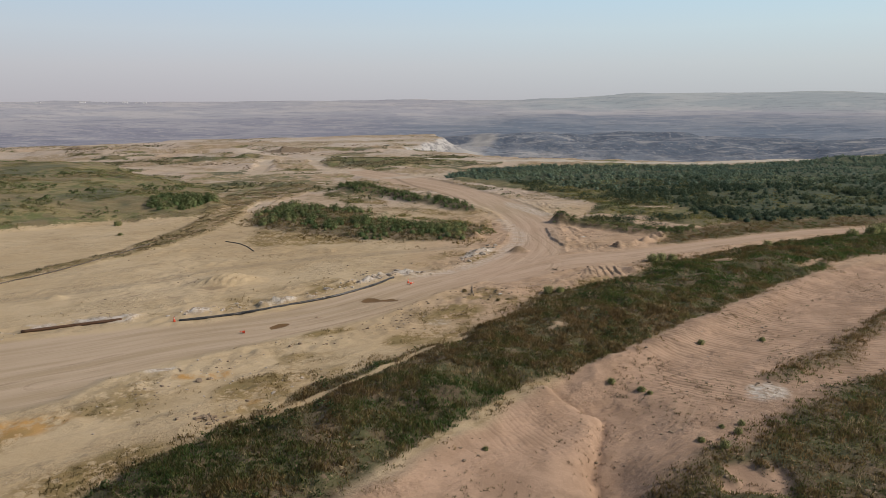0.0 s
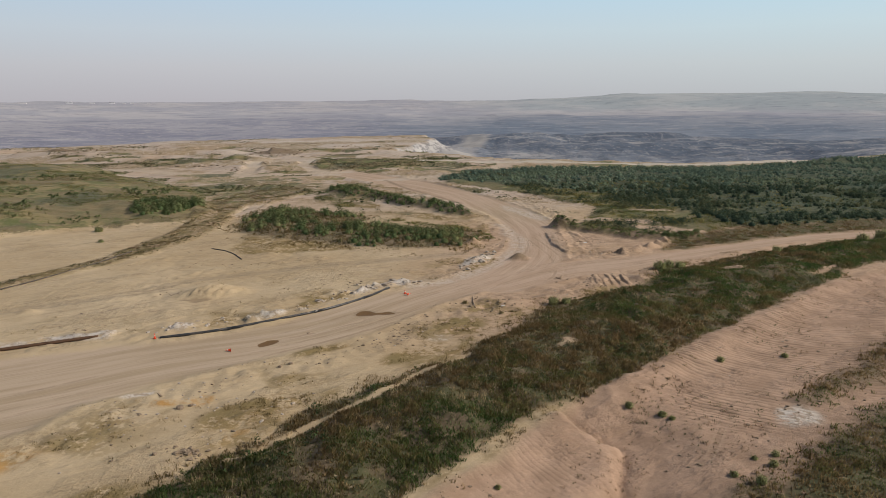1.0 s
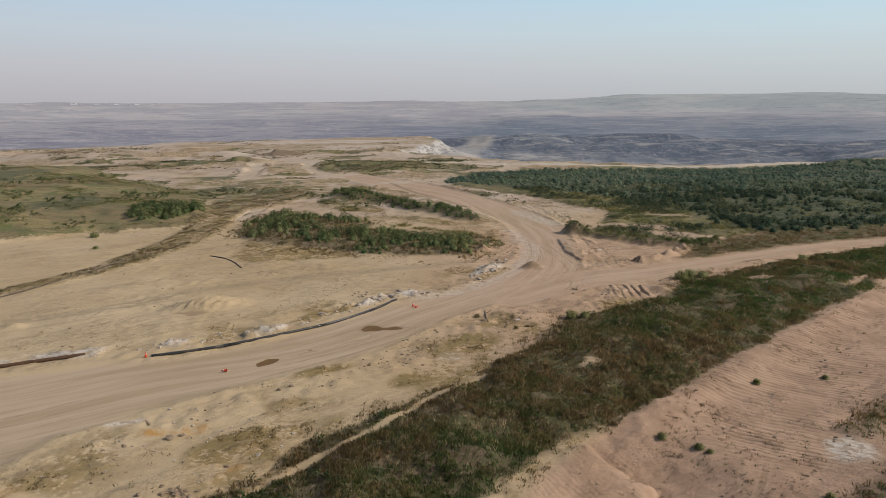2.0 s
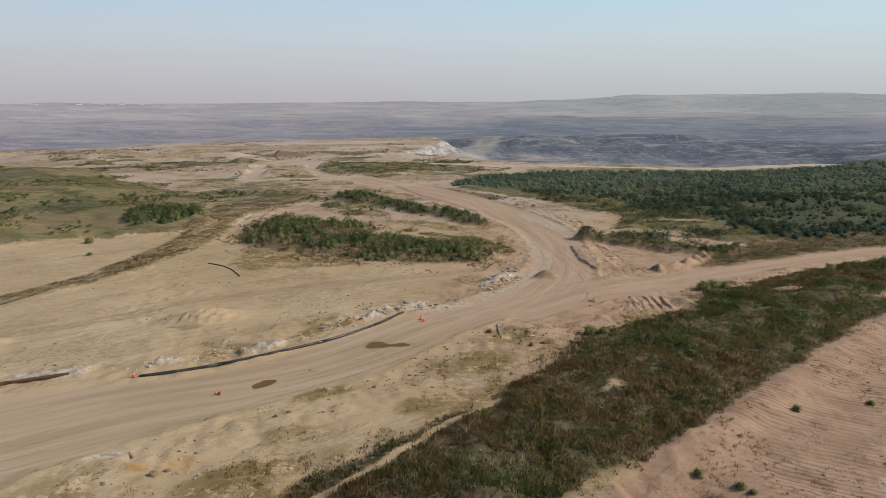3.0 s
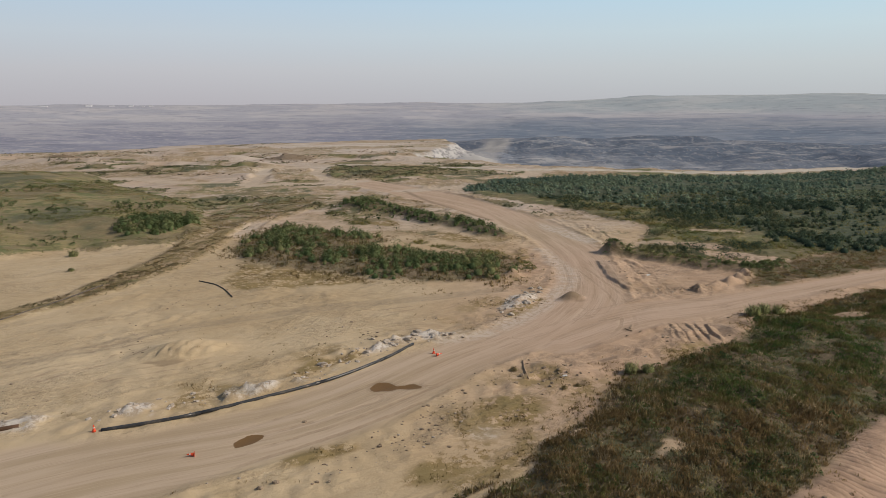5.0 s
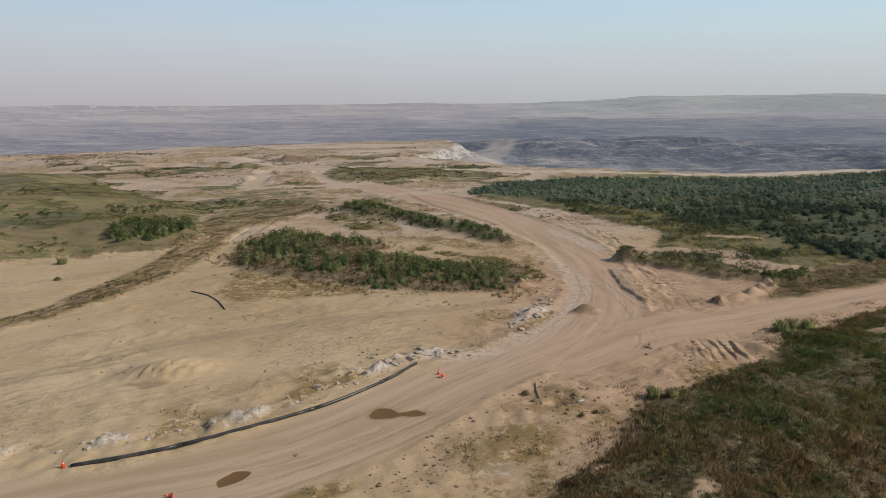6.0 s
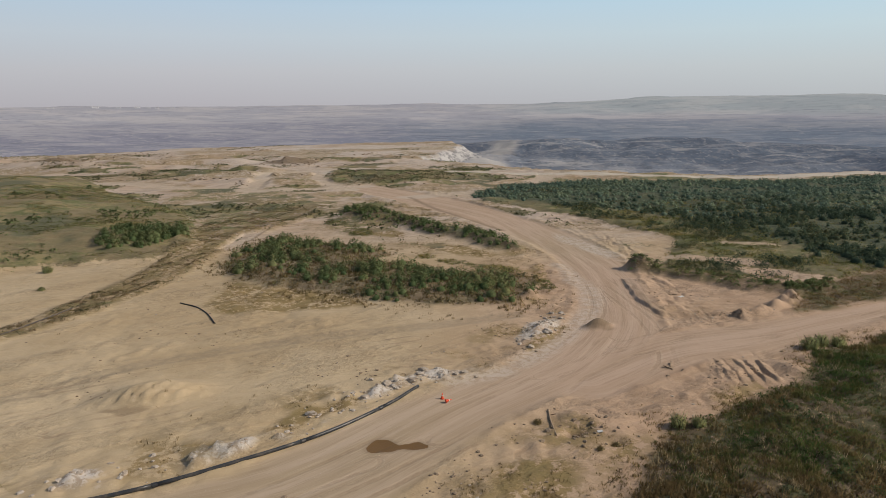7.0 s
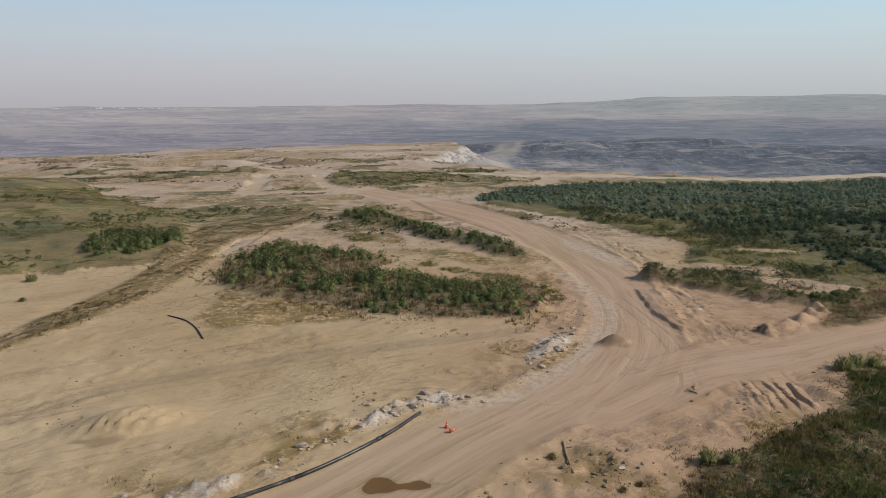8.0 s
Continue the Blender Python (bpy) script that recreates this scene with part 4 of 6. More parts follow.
PALE_STRAW_LEAF = leaf_material("dead_straw", (0.30, 0.23, 0.11), (0.46, 0.36, 0.20), (0.60, 0.48, 0.30))
RIDGE_BRUSH_LEAF = leaf_material("ridge_brush_leaves", (0.090, 0.140, 0.062), (0.150, 0.180, 0.078), (0.240, 0.195, 0.100))
SAGE_LEAF = leaf_material("wormwood_leaves", (0.150, 0.165, 0.090), (0.250, 0.225, 0.125), (0.360, 0.255, 0.165))
STRAW_LEAF = leaf_material("dry_grass", (0.225, 0.178, 0.076), (0.315, 0.232, 0.108), (0.40, 0.295, 0.145))
BARK = plain_material("twig_bark", (0.12, 0.085, 0.055), 0.9, dirty=0.2)
CHALK, BROWN_STONE = stone_material("pale_chalk_rock", (0.60, 0.53, 0.465), (0.42, 0.345, 0.27)), stone_material("brown_stone", (0.34, 0.26, 0.18), (0.22, 0.16, 0.11), 0.2)

# ---- the ground: one sheet from the flats to the horizon ----
def axis(fine_from, fine_to, fine_step, low, high, growth):
    mid = np.arange(fine_from, fine_to + 1e-6, fine_step)
    up, down = [mid[-1]], [mid[0]]
    gap = fine_step
    while up[-1] < high:
        gap *= growth
        up.append(up[-1] + gap)
    gap = fine_step
    while down[-1] > low:
        gap *= growth
        down.append(down[-1] - gap)
    return np.concatenate([np.array(down[:0:-1]), mid, np.array(up[1:])])


GX = axis(-60, 60, 0.42, -3700, 3700, 1.026)
GX = np.sort(np.concatenate([GX, np.arange(24.33, 32.6, 0.1333), np.arange(23.2, 25.2, 0.1333)]))
GX = GX[np.concatenate([[True], np.diff(GX) > 0.03])]
GY = axis(60, 156, 0.42, -500, 600, 1.0095)
GY = np.concatenate([np.arange(-500, 0, 50), GY[GY > 0], GY[-1] + np.cumsum(3.9 * 1.03 ** np.arange(1, 118))])
gx, gy = np.meshgrid(GX, GY)
gx, gy = gx.ravel(), gy.ravel()
gz_zones = zones(gx, gy)
gz = ground_height(gx, gy, gz_zones)
nx, ny = len(GX), len(GY)
corner = (np.arange(ny - 1)[:, None] * nx + np.arange(nx - 1)[None, :]).ravel()
quads = np.stack([corner, corner + 1, corner + nx + 1, corner + nx], 1)
ground_mesh = bpy.data.meshes.new("ground")
ground_mesh.from_pydata(np.stack([gx, gy, gz], 1), [], quads)
ground_mesh.polygons.foreach_set("use_smooth", np.ones(len(corner), bool))


def store(mesh, name, values):
    a = mesh.attributes.new(name, "FLOAT", "POINT")
    a.data.foreach_set("value", np.ascontiguousarray(values, np.float32))


veg = np.maximum.reduce([gz_zones["ridge"], gz_zones["south"], 0.7 * gz_zones["middle"], gz_zones["strip"], gz_zones["westbush"], 0.3 * gz_zones["bank"], 0.8 * gz_zones["scarp"]])
pit_ramp = smooth_line([(20, 430), (17, 470), (19, 520), (30, 600), (42, 670), (56, 740)], 3)
ramp_d = np.abs(line_at(pit_ramp, gx + 4 * fbm(gx, gy, 40, 2, 81), gy, 40)[0]) - 6 * (1 - step(440, 540, gy))
for key, values in (("road", gz_zones["road"]), ("ramp", 0.75 * (1 - step(5, 16, ramp_d)) * (1 - 0.5 * step(-0.1, 0.3, fbm(gx, gy, 24, 4, 82)))), ("white", gz_zones["white"]), ("dry", gz_zones["dry"]), ("veg", np.maximum(veg, 0.9 * gz_zones["verge"])),
                    ("meadow", np.maximum.reduce([gz_zones["meadow"], gz_zones["field"], gz_zones["fargreen"], 0.9 * gz_zones["far_grass"], 0.6 * gz_zones["mixed"], 0.25 * gz_zones["bank"]])), ("damp_and_shade", gz_zones["damp_and_shade"]), ("wet", gz_zones["wet"]),
                    ("red", np.maximum(gz_zones["cut"], np.maximum(0.75 * step(-16, 14, gx) * step(78, 95, gy) * (1 - step(160, 200, gy)), 0.6 * step(165, 230, gy))))):
    store(ground_mesh, key, values)
on_lobe = step(-75, -40, gx) * (1 - step(14, 22, gx)) * step(400, 440, gy) * (1 - step(610, 630, gy))
store(ground_mesh, "pit", np.where(gz_zones["pit_d"] > 59, 1.0, step(1, 4, gz_zones["pit_d"] - 11 * on_lobe)))
store(ground_mesh, "scree", on_lobe * step(-4, 1, gz_zones["pit_d"] + 3 * fbm(gx, gy, 9, 2, 111)))
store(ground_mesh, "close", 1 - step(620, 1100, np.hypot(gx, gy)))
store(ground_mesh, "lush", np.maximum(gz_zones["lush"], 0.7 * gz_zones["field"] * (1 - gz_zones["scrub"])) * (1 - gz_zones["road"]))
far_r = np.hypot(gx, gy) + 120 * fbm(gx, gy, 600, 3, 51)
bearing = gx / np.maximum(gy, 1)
# masks for the haze put into the pit's colours, by distance and bearing
store(ground_mesh, "far_haze", step(2500, 3600, far_r))
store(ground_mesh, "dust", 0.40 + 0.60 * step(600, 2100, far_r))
store(ground_mesh, "hazy_spoil", (1 - step(-0.22, 0.10, bearing + 0.10 * fbm(gx, gy, 500, 3, 52))) * 0.95)
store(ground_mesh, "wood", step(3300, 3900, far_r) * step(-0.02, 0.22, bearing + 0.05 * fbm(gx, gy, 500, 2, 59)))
store(ground_mesh, "track", gz_zones["track"])
store(ground_mesh, "scrub", gz_zones["scrub"])
store(ground_mesh, "flats", step(175, 225, gy) * (1 - gz_zones["road"]) * (1 - gz_zones["far_track"]))
store(ground_mesh, "dug", gz_zones["cut"])
store(ground_mesh, "tyres", gz_zones["tyres"])
store(ground_mesh, "orange", gz_zones["orange"])
store(ground_mesh, "rim", np.maximum(gz_zones["rim_road"], 0.5 * gz_zones["far_track"]))
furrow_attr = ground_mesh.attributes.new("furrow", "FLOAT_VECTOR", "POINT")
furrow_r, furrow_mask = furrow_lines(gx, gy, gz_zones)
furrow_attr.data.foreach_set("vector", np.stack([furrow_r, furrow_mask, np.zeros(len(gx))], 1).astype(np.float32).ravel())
lane_attr = ground_mesh.attributes.new("lane", "FLOAT_VECTOR", "POINT")
lane_attr.data.foreach_set("vector", np.stack([gz_zones["along"], gz_zones["across"], np.zeros(len(gx))], 1).astype(np.float32).ravel())
branch_attr = ground_mesh.attributes.new("branch", "FLOAT_VECTOR", "POINT")
branch_attr.data.foreach_set("vector", np.stack([gz_zones["branch_along"], gz_zones["branch_across"], np.full(len(gx), 40.0)], 1).astype(np.float32).ravel())
store(ground_mesh, "fork", gz_zones["fork"])
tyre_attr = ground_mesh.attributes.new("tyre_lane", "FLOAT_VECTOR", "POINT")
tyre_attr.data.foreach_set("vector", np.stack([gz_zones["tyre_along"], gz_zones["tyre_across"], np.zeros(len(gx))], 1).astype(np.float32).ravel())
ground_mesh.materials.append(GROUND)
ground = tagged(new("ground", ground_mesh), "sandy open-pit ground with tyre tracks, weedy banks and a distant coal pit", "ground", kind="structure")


# ---- helpers for things ----
def part(name, bm, material, parent=None, label="", smooth=False):
    mesh = bpy.data.meshes.new(name)
    bm.to_mesh(mesh)
    bm.free()
    mesh.materials.append(material)
    if smooth:
        mesh.polygons.foreach_set("use_smooth", np.ones(len(mesh.polygons), bool))
    ob = new(name, mesh)
    ob.parent = parent
    return tagged(ob, label)


def thing(name, m, label, category, group=""):
    ob = new(name)
    ob.matrix_world = m
    return tagged(ob, label, category, group)


def z_at(x, y):
    """The ground sheet's own height at these places."""
    x, y = np.atleast_1d(np.array(x, float)), np.atleast_1d(np.array(y, float))
    i, j = np.clip(np.searchsorted(GX, x) - 1, 0, nx - 2), np.clip(np.searchsorted(GY, y) - 1, 0, ny - 2)
    u, v = (x - GX[i]) / (GX[i + 1] - GX[i]), (y - GY[j]) / (GY[j + 1] - GY[j])
    g = gz.reshape(ny, nx)
    return (g[j, i] * (1 - u) + g[j, i + 1] * u) * (1 - v) + (g[j + 1, i] * (1 - u) + g[j + 1, i + 1] * u) * v


def soften(mesh, normals):
    """Give leaves the normals of the mass that they make up, so that light falls softly over it."""
    mesh.polygons.foreach_set("use_smooth", np.ones(len(mesh.polygons), bool))
    mesh.normals_split_custom_set_from_vertices(normals / np.linalg.norm(normals, axis=1, keepdims=True))


def stuff(name, verts, faces, material, tone, label, category, normals=None):
    mesh = bpy.data.meshes.new(name)
    mesh.from_pydata(verts, [], faces)
    if normals is not None:
        soften(mesh, normals)
    store(mesh, "tone", tone)
    mesh.materials.append(material)
    return tagged(new(name, mesh), label, category, kind="stuff")


def blades(x, y, z, count, tall, wide, spread, lean=0.45):
    """Grass tufts: count narrow leaves at every place. tall may be an array."""
    n = len(x)
    tall = np.broadcast_to(tall, (n,))
    a, r = rng.uniform(0, 2 * np.pi, (n, count)), spread * np.sqrt(rng.uniform(0, 1, (n, count)))
    bx, by, bz = x[:, None] + r * np.cos(a), y[:, None] + r * np.sin(a), np.repeat(z[:, None] - 0.05, count, 1)
    hgt = tall[:, None] * rng.uniform(0.5, 1.15, (n, count))
    la, ll = rng.uniform(0, 2 * np.pi, (n, count)), lean * rng.uniform(0.2, 1.0, (n, count)) * hgt
    wa, ww = rng.uniform(0, 2 * np.pi, (n, count)), wide * rng.uniform(0.6, 1.3, (n, count)) / 2
    dx, dy = np.cos(wa) * ww, np.sin(wa) * ww
    v = np.stack([np.stack([bx - dx, by - dy, bz], -1), np.stack([bx + dx, by + dy, bz], -1), np.stack([bx + la * 0 + np.cos(la) * ll, by + np.sin(la) * ll, bz + hgt], -1)], 2)
    lit = np.stack([np.cos(a) * 0.5, np.sin(a) * 0.5, np.full(a.shape, 0.85)], -1) + rng.normal(0, 0.22, (n, count, 3))
    return v.reshape(-1, 3), np.arange(n * count * 3).reshape(-1, 3), np.repeat(lit.reshape(-1, 3), 3, 0)


def leaf_balls(x, y, z, count, wide, tall, leaf, ruffle=0.3):
    """Shrubs: count leaf clusters in a loose dome at every place. wide and tall are arrays."""
    n = len(x)
    a, u = rng.uniform(0, 2 * np.pi, (n, count)), rng.uniform(0.0, 1.0, (n, count)) ** 0.8
    r = wide[:, None] * 0.5 * np.sqrt(np.clip(1 - u ** 2, 0.05, 1)) * rng.uniform(0.35, 1.12, (n, count))
    c = np.stack([x[:, None] + r * np.cos(a), y[:, None] + r * np.sin(a), z[:, None] + tall[:, None] * (0.06 + 0.94 * u * rng.uniform(0.75, 1.1, (n, count)))], -1)
    d1, d2 = rng.normal(size=(n, count, 3)), rng.normal(size=(n, count, 3))
    d1[..., 2] *= 0.8
    d1 /= np.linalg.norm(d1, axis=-1, keepdims=True)
    d2 -= d1 * (d1 * d2).sum(-1, keepdims=True)
    d2 /= np.linalg.norm(d2, axis=-1, keepdims=True)
    s = leaf * rng.uniform(0.6, 1.35, (n, count, 1)) * np.clip(wide / wide.mean(), 0.6, 1.5)[:, None, None]
    v = np.stack([c - d1 * s * 0.6, c + d2 * s * 0.42, c + d1 * s * 0.75, c - d2 * s * 0.42], 2)
    lit = np.stack([np.cos(a) * np.sqrt(1 - 0.8 * u ** 2), np.sin(a) * np.sqrt(1 - 0.8 * u ** 2), 0.35 + u], -1) + rng.normal(0, ruffle, (n, count, 3))
    return v.reshape(-1, 3), np.arange(n * count * 4).reshape(-1, 4), np.repeat(lit.reshape(-1, 3), 4, 0)


def bodies(x, y, z, wide, tall):
    """The close inner mass added to each bush as a filler: an uneven dome of three rings of eight points."""
    n = len(x)
    turn = 2 * np.pi * (np.arange(8)[None, None, :] / 8 + rng.uniform(0, 1, (n, 1, 1))) + np.array([0, 0.4, 0.8])[None, :, None]
    r = 0.5 * wide[:, None, None] * np.array([0.92, 0.80, 0.16])[None, :, None] * rng.uniform(0.72, 1.12, (n, 3, 8))
    up = tall[:, None, None] * np.array([-0.05, 0.50, 0.86])[None, :, None] * rng.uniform(0.75, 1.12, (n, 3, 8))
    v = np.stack([x[:, None, None] + r * np.cos(turn), y[:, None, None] + r * np.sin(turn), z[:, None, None] + up], -1)
    lit = np.stack([np.cos(turn) * np.array([1.0, 0.8, 0.2])[None, :, None], np.sin(turn) * np.array([1.0, 0.8, 0.2])[None, :, None], np.broadcast_to(np.array([0.25, 0.7, 1.0])[None, :, None], turn.shape)], -1)
    k = np.arange(8)
    ring = np.concatenate([np.stack([8 * j + k, 8 * j + (k + 1) % 8, 8 * j + 8 + (k + 1) % 8, 8 * j + 8 + k], 1) for j in (0, 1)])
    return v.reshape(-1, 3), (ring[None] + 24 * np.arange(n)[:, None, None]).reshape(-1, 4), lit.reshape(-1, 3)


def scatter(box, per_m2, keep):
    """Random places in a box (x0, y0, x1, y1), kept by the chance that keep(zones, x, y) gives."""
    n = int((box[2] - box[0]) * (box[3] - box[1]) * per_m2)
    x, y = rng.uniform(box[0], box[2], n), rng.uniform(box[1], box[3], n)
    cell = np.clip(np.searchsorted(GY, y) - 1, 0, ny - 1) * nx + np.clip(np.searchsorted(GX, x) - 1, 0, nx - 1)
    zz = {key: values[cell] for key, values in gz_zones.items()}
    ok = rng.uniform(0, 1, n) < keep(zz, x, y)
    x, y = x[ok], y[ok]
    return x, y, z_at(x, y)


def tuft_stuff(name, box, per_m2, keep, count, tall, wide, spread, material, label, category, tone_size=5.0, tone_shift=0.0, seed=60, lean=0.45):
    x, y, z = scatter(box, per_m2, keep)
    patch = fbm(x, y, tone_size, 3, seed)
    tone_shift = tone_shift(x, y) if callable(tone_shift) else tone_shift
    clump = fbm(x, y, 1.8, 2, seed + 2)
    v, f, lit = blades(x, y, z, count, tall * np.clip(1 + 0.5 * fbm(x, y, 3, 2, seed + 1) + 0.6 * clump, 0.25, 2), wide, spread, lean)
    tone = np.clip(0.45 + tone_shift + 0.62 * patch + 0.50 * clump + rng.normal(0, 0.14, len(x)), 0, 1)
    tone = np.clip(np.repeat(tone, count * 3) + np.repeat(rng.normal(0, 0.1, len(x) * count), 3), 0, 1)
    return stuff(name, v, f, material, tone, label, category, lit)


def shrub_stuff(name, box, per_m2, keep, count, wide, tall, leaf, material, label, category, tone_shift=0.0, seed=70, tone_size=12, ruffle=0.2, core=0.0):
    x, y, z = scatter(box, per_m2, keep)
    size = np.clip(rng.normal(1, 0.28, len(x)), 0.45, 1.8) * (1 + 0.3 * fbm(x, y, 14, 2, seed))
    v, f, lit = leaf_balls(x, y, z, count, wide * size, tall * size, leaf, ruffle)
    tone = np.clip(0.35 + tone_shift + 0.6 * fbm(x, y, tone_size, 3, seed + 1) + rng.normal(0, 0.18, len(x)), 0, 1)
    leaf_tone = np.clip(np.repeat(tone, count * 4) + np.repeat(rng.normal(0, 0.07, len(x) * count), 4), 0, 1)
    if not core:
        return stuff(name, v, f, material, leaf_tone, label, category, lit)
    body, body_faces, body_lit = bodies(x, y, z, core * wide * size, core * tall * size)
    # inner domes toned darker, putting the shade inside a bush into colour
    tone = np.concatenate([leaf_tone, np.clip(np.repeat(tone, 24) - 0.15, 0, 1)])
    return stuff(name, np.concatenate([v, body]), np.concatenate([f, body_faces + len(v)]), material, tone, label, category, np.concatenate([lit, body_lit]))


# ---- plants that nobody could count ----
tuft_stuff("ridge_weeds", (-60, 22, 105, 157), 15, lambda q, x, y: q["ridge"] * step(20, 48, y) * (0.45 + 0.55 * step(-0.3, 0.0, fbm(x, y, 3, 3, 61))), 7, 0.36, 0.10, 0.32, WEED_LEAF,
           "dark green and rusty brown weeds matted over the ridge", "weeds", tone_size=11.0, tone_shift=lambda x, y: -0.14 + 0.20 * step(60, 80, y) * (1 - 0.8 * step(104, 122, y)) + 0.24 * step(46, 59, 0.72 * y - 0.69 * x), lean=0.9)
tuft_stuff("south_weeds", (5, 30, 80, 110), 15, lambda q, x, y: q["south"] * step(28, 48, y) * (0.5 + 0.5 * step(-0.25, 0.15, fbm(x, y, 4, 3, 62))), 6, 0.32, 0.11, 0.32, WEED_LEAF,
           "dark brownish weeds on the sandy slope", "weeds", tone_shift=0.36, seed=63, lean=0.8, tone_size=14.0)
tuft_stuff("ridge_straw", (-45, 36, 105, 157), 2.6, lambda q, x, y: np.maximum(q["ridge"], 0.8 * q["south"]) * step(0.0, 0.35, fbm(x, y, 5, 3, 131)) * (1 - 0.6 * step(92, 108, y)), 10, 0.52, 0.05, 0.30, PALE_STRAW_LEAF,
           "pale straw-coloured dead grass standing among the ridge weeds", "grass", seed=132, tone_shift=0.1, lean=0.7)
tuft_stuff("ridge_fringe", (-48, 40, 70, 140), 5.0, lambda q, x, y: np.exp(-((q["ridge_d"] + 1.1) / 1.5) ** 2) * step(-0.1, 0.3, fbm(x, y, 4, 3, 133)) * (1 - q["road"]) * (1 - 0.75 * q["cut"]), 7, 0.30, 0.08, 0.30, STRAW_LEAF,
           "olive grass thinning out along the foot of the ridge", "grass", seed=134, lean=0.8)
shrub_stuff("ridge_brush", (-40, 40, 110, 158), 0.5, lambda q, x, y: q["ridge"] * step(-0.1, 0.35, fbm(x, y, 7, 3, 64)), 36, 0.85, 0.52, 0.12, RIDGE_BRUSH_LEAF,
            "low dark green brush among the ridge weeds", "brush", seed=65, tone_size=6)
shrub_stuff("ridge_sage", (-40, 40, 110, 158), 0.55, lambda q, x, y: np.maximum(q["ridge"], 0.5 * q["south"]) * step(0.0, 0.4, fbm(x, y, 5, 3, 135)), 30, 0.7, 0.45, 0.10, SAGE_LEAF,
            "grey-green and brown wormwood clumps on the ridge", "brush", seed=136, tone_size=4)
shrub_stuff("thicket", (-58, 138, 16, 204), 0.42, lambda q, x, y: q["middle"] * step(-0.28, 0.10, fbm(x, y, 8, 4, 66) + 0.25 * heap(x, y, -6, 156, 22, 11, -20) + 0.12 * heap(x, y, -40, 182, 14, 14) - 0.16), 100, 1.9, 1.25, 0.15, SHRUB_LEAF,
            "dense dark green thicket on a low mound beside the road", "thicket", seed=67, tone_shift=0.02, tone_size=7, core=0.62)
shrub_stuff("thicket_undergrowth", (-58, 138, 16, 204), 0.6, lambda q, x, y: q["middle"] * step(-0.2, 0.2, fbm(x, y, 5, 3, 137)), 34, 1.0, 0.55, 0.13, SAGE_LEAF,
            "brownish olive undergrowth between the bushes", "brush", seed=138, tone_shift=0.1, tone_size=6)
tuft_stuff("tall_weeds", (-54, 140, 16, 202), 0.7, lambda q, x, y: q["middle"] * step(-0.1, 0.3, fbm(x, y, 6, 3, 68)) * (1 - 0.7 * step(-25, -40, x)), 11, 0.95, 0.09, 0.42, SHRUB_LEAF,
           "tall upright green weeds standing among the bushes", "weeds", seed=61, tone_shift=0.25, lean=0.35)
tuft_stuff("thicket_grass", (-60, 136, 18, 212), 3.2, lambda q, x, y: np.maximum(q["middle"], 0.6 * step(-7, 0, q["middle_d"]) * step(-0.2, 0.3, fbm(x, y, 6, 3, 55))), 7, 0.42, 0.10, 0.35, STRAW_LEAF,
           "olive grass between the bushes of the thicket", "grass", seed=66, tone_shift=0.0)
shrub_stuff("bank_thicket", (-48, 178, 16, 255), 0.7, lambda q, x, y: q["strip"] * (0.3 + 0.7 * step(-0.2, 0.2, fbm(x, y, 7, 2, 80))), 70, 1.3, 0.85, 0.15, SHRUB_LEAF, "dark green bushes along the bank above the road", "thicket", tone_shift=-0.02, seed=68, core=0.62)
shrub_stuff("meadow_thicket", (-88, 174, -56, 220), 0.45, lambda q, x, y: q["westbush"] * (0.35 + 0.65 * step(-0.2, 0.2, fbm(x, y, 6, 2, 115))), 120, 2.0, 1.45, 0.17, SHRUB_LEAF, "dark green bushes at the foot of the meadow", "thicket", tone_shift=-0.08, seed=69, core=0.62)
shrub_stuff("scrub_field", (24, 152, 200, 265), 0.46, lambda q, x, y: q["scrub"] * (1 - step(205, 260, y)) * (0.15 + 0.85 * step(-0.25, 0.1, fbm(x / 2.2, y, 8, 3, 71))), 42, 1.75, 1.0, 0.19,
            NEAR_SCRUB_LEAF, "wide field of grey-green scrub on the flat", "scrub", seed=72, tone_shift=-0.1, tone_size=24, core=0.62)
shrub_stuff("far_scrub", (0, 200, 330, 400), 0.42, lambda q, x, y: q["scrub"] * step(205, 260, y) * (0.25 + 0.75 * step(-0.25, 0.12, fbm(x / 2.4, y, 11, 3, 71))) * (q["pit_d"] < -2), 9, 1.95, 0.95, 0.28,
            HAZY_SCRUB_LEAF, "dense grey-green scrub reaching to the rim of the pit", "scrub", seed=73, tone_shift=0.06, tone_size=30, core=0.62)
shrub_stuff("edge_brush", (24, 150, 110, 250), 1.0, lambda q, x, y: q["field"] * (1 - q["scrub"]) * step(-0.15, 0.3, fbm(x / 1.8, y, 6, 3, 112)), 40, 1.3, 0.8, 0.15,
            NEAR_SCRUB_LEAF, "small bushes thinning out towards the sand", "brush", seed=75, tone_shift=0.1)
shrub_stuff("scarp_thicket", (26, 146, 62, 184), 1.5, lambda q, x, y: q["scarp"] * (0.6 + 0.4 * step(-0.2, 0.2, fbm(x, y, 5, 2, 58))), 60, 1.1, 0.55, 0.13, SHRUB_LEAF, "dark bushes along the scarp above the bare corner", "thicket", seed=57)
tuft_stuff("field_grass", (24, 148, 130, 250), 4.0, lambda q, x, y: q["field"] * (1 - 0.8 * q["scrub"]) * step(-0.25, 0.15, fbm(x, y, 4, 3, 113)), 7, 0.38, 0.10, 0.4, LUSH_LEAF, "yellow green grass at the edge of the scrub", "grass", seed=73, tone_shift=-0.1, lean=0.7)
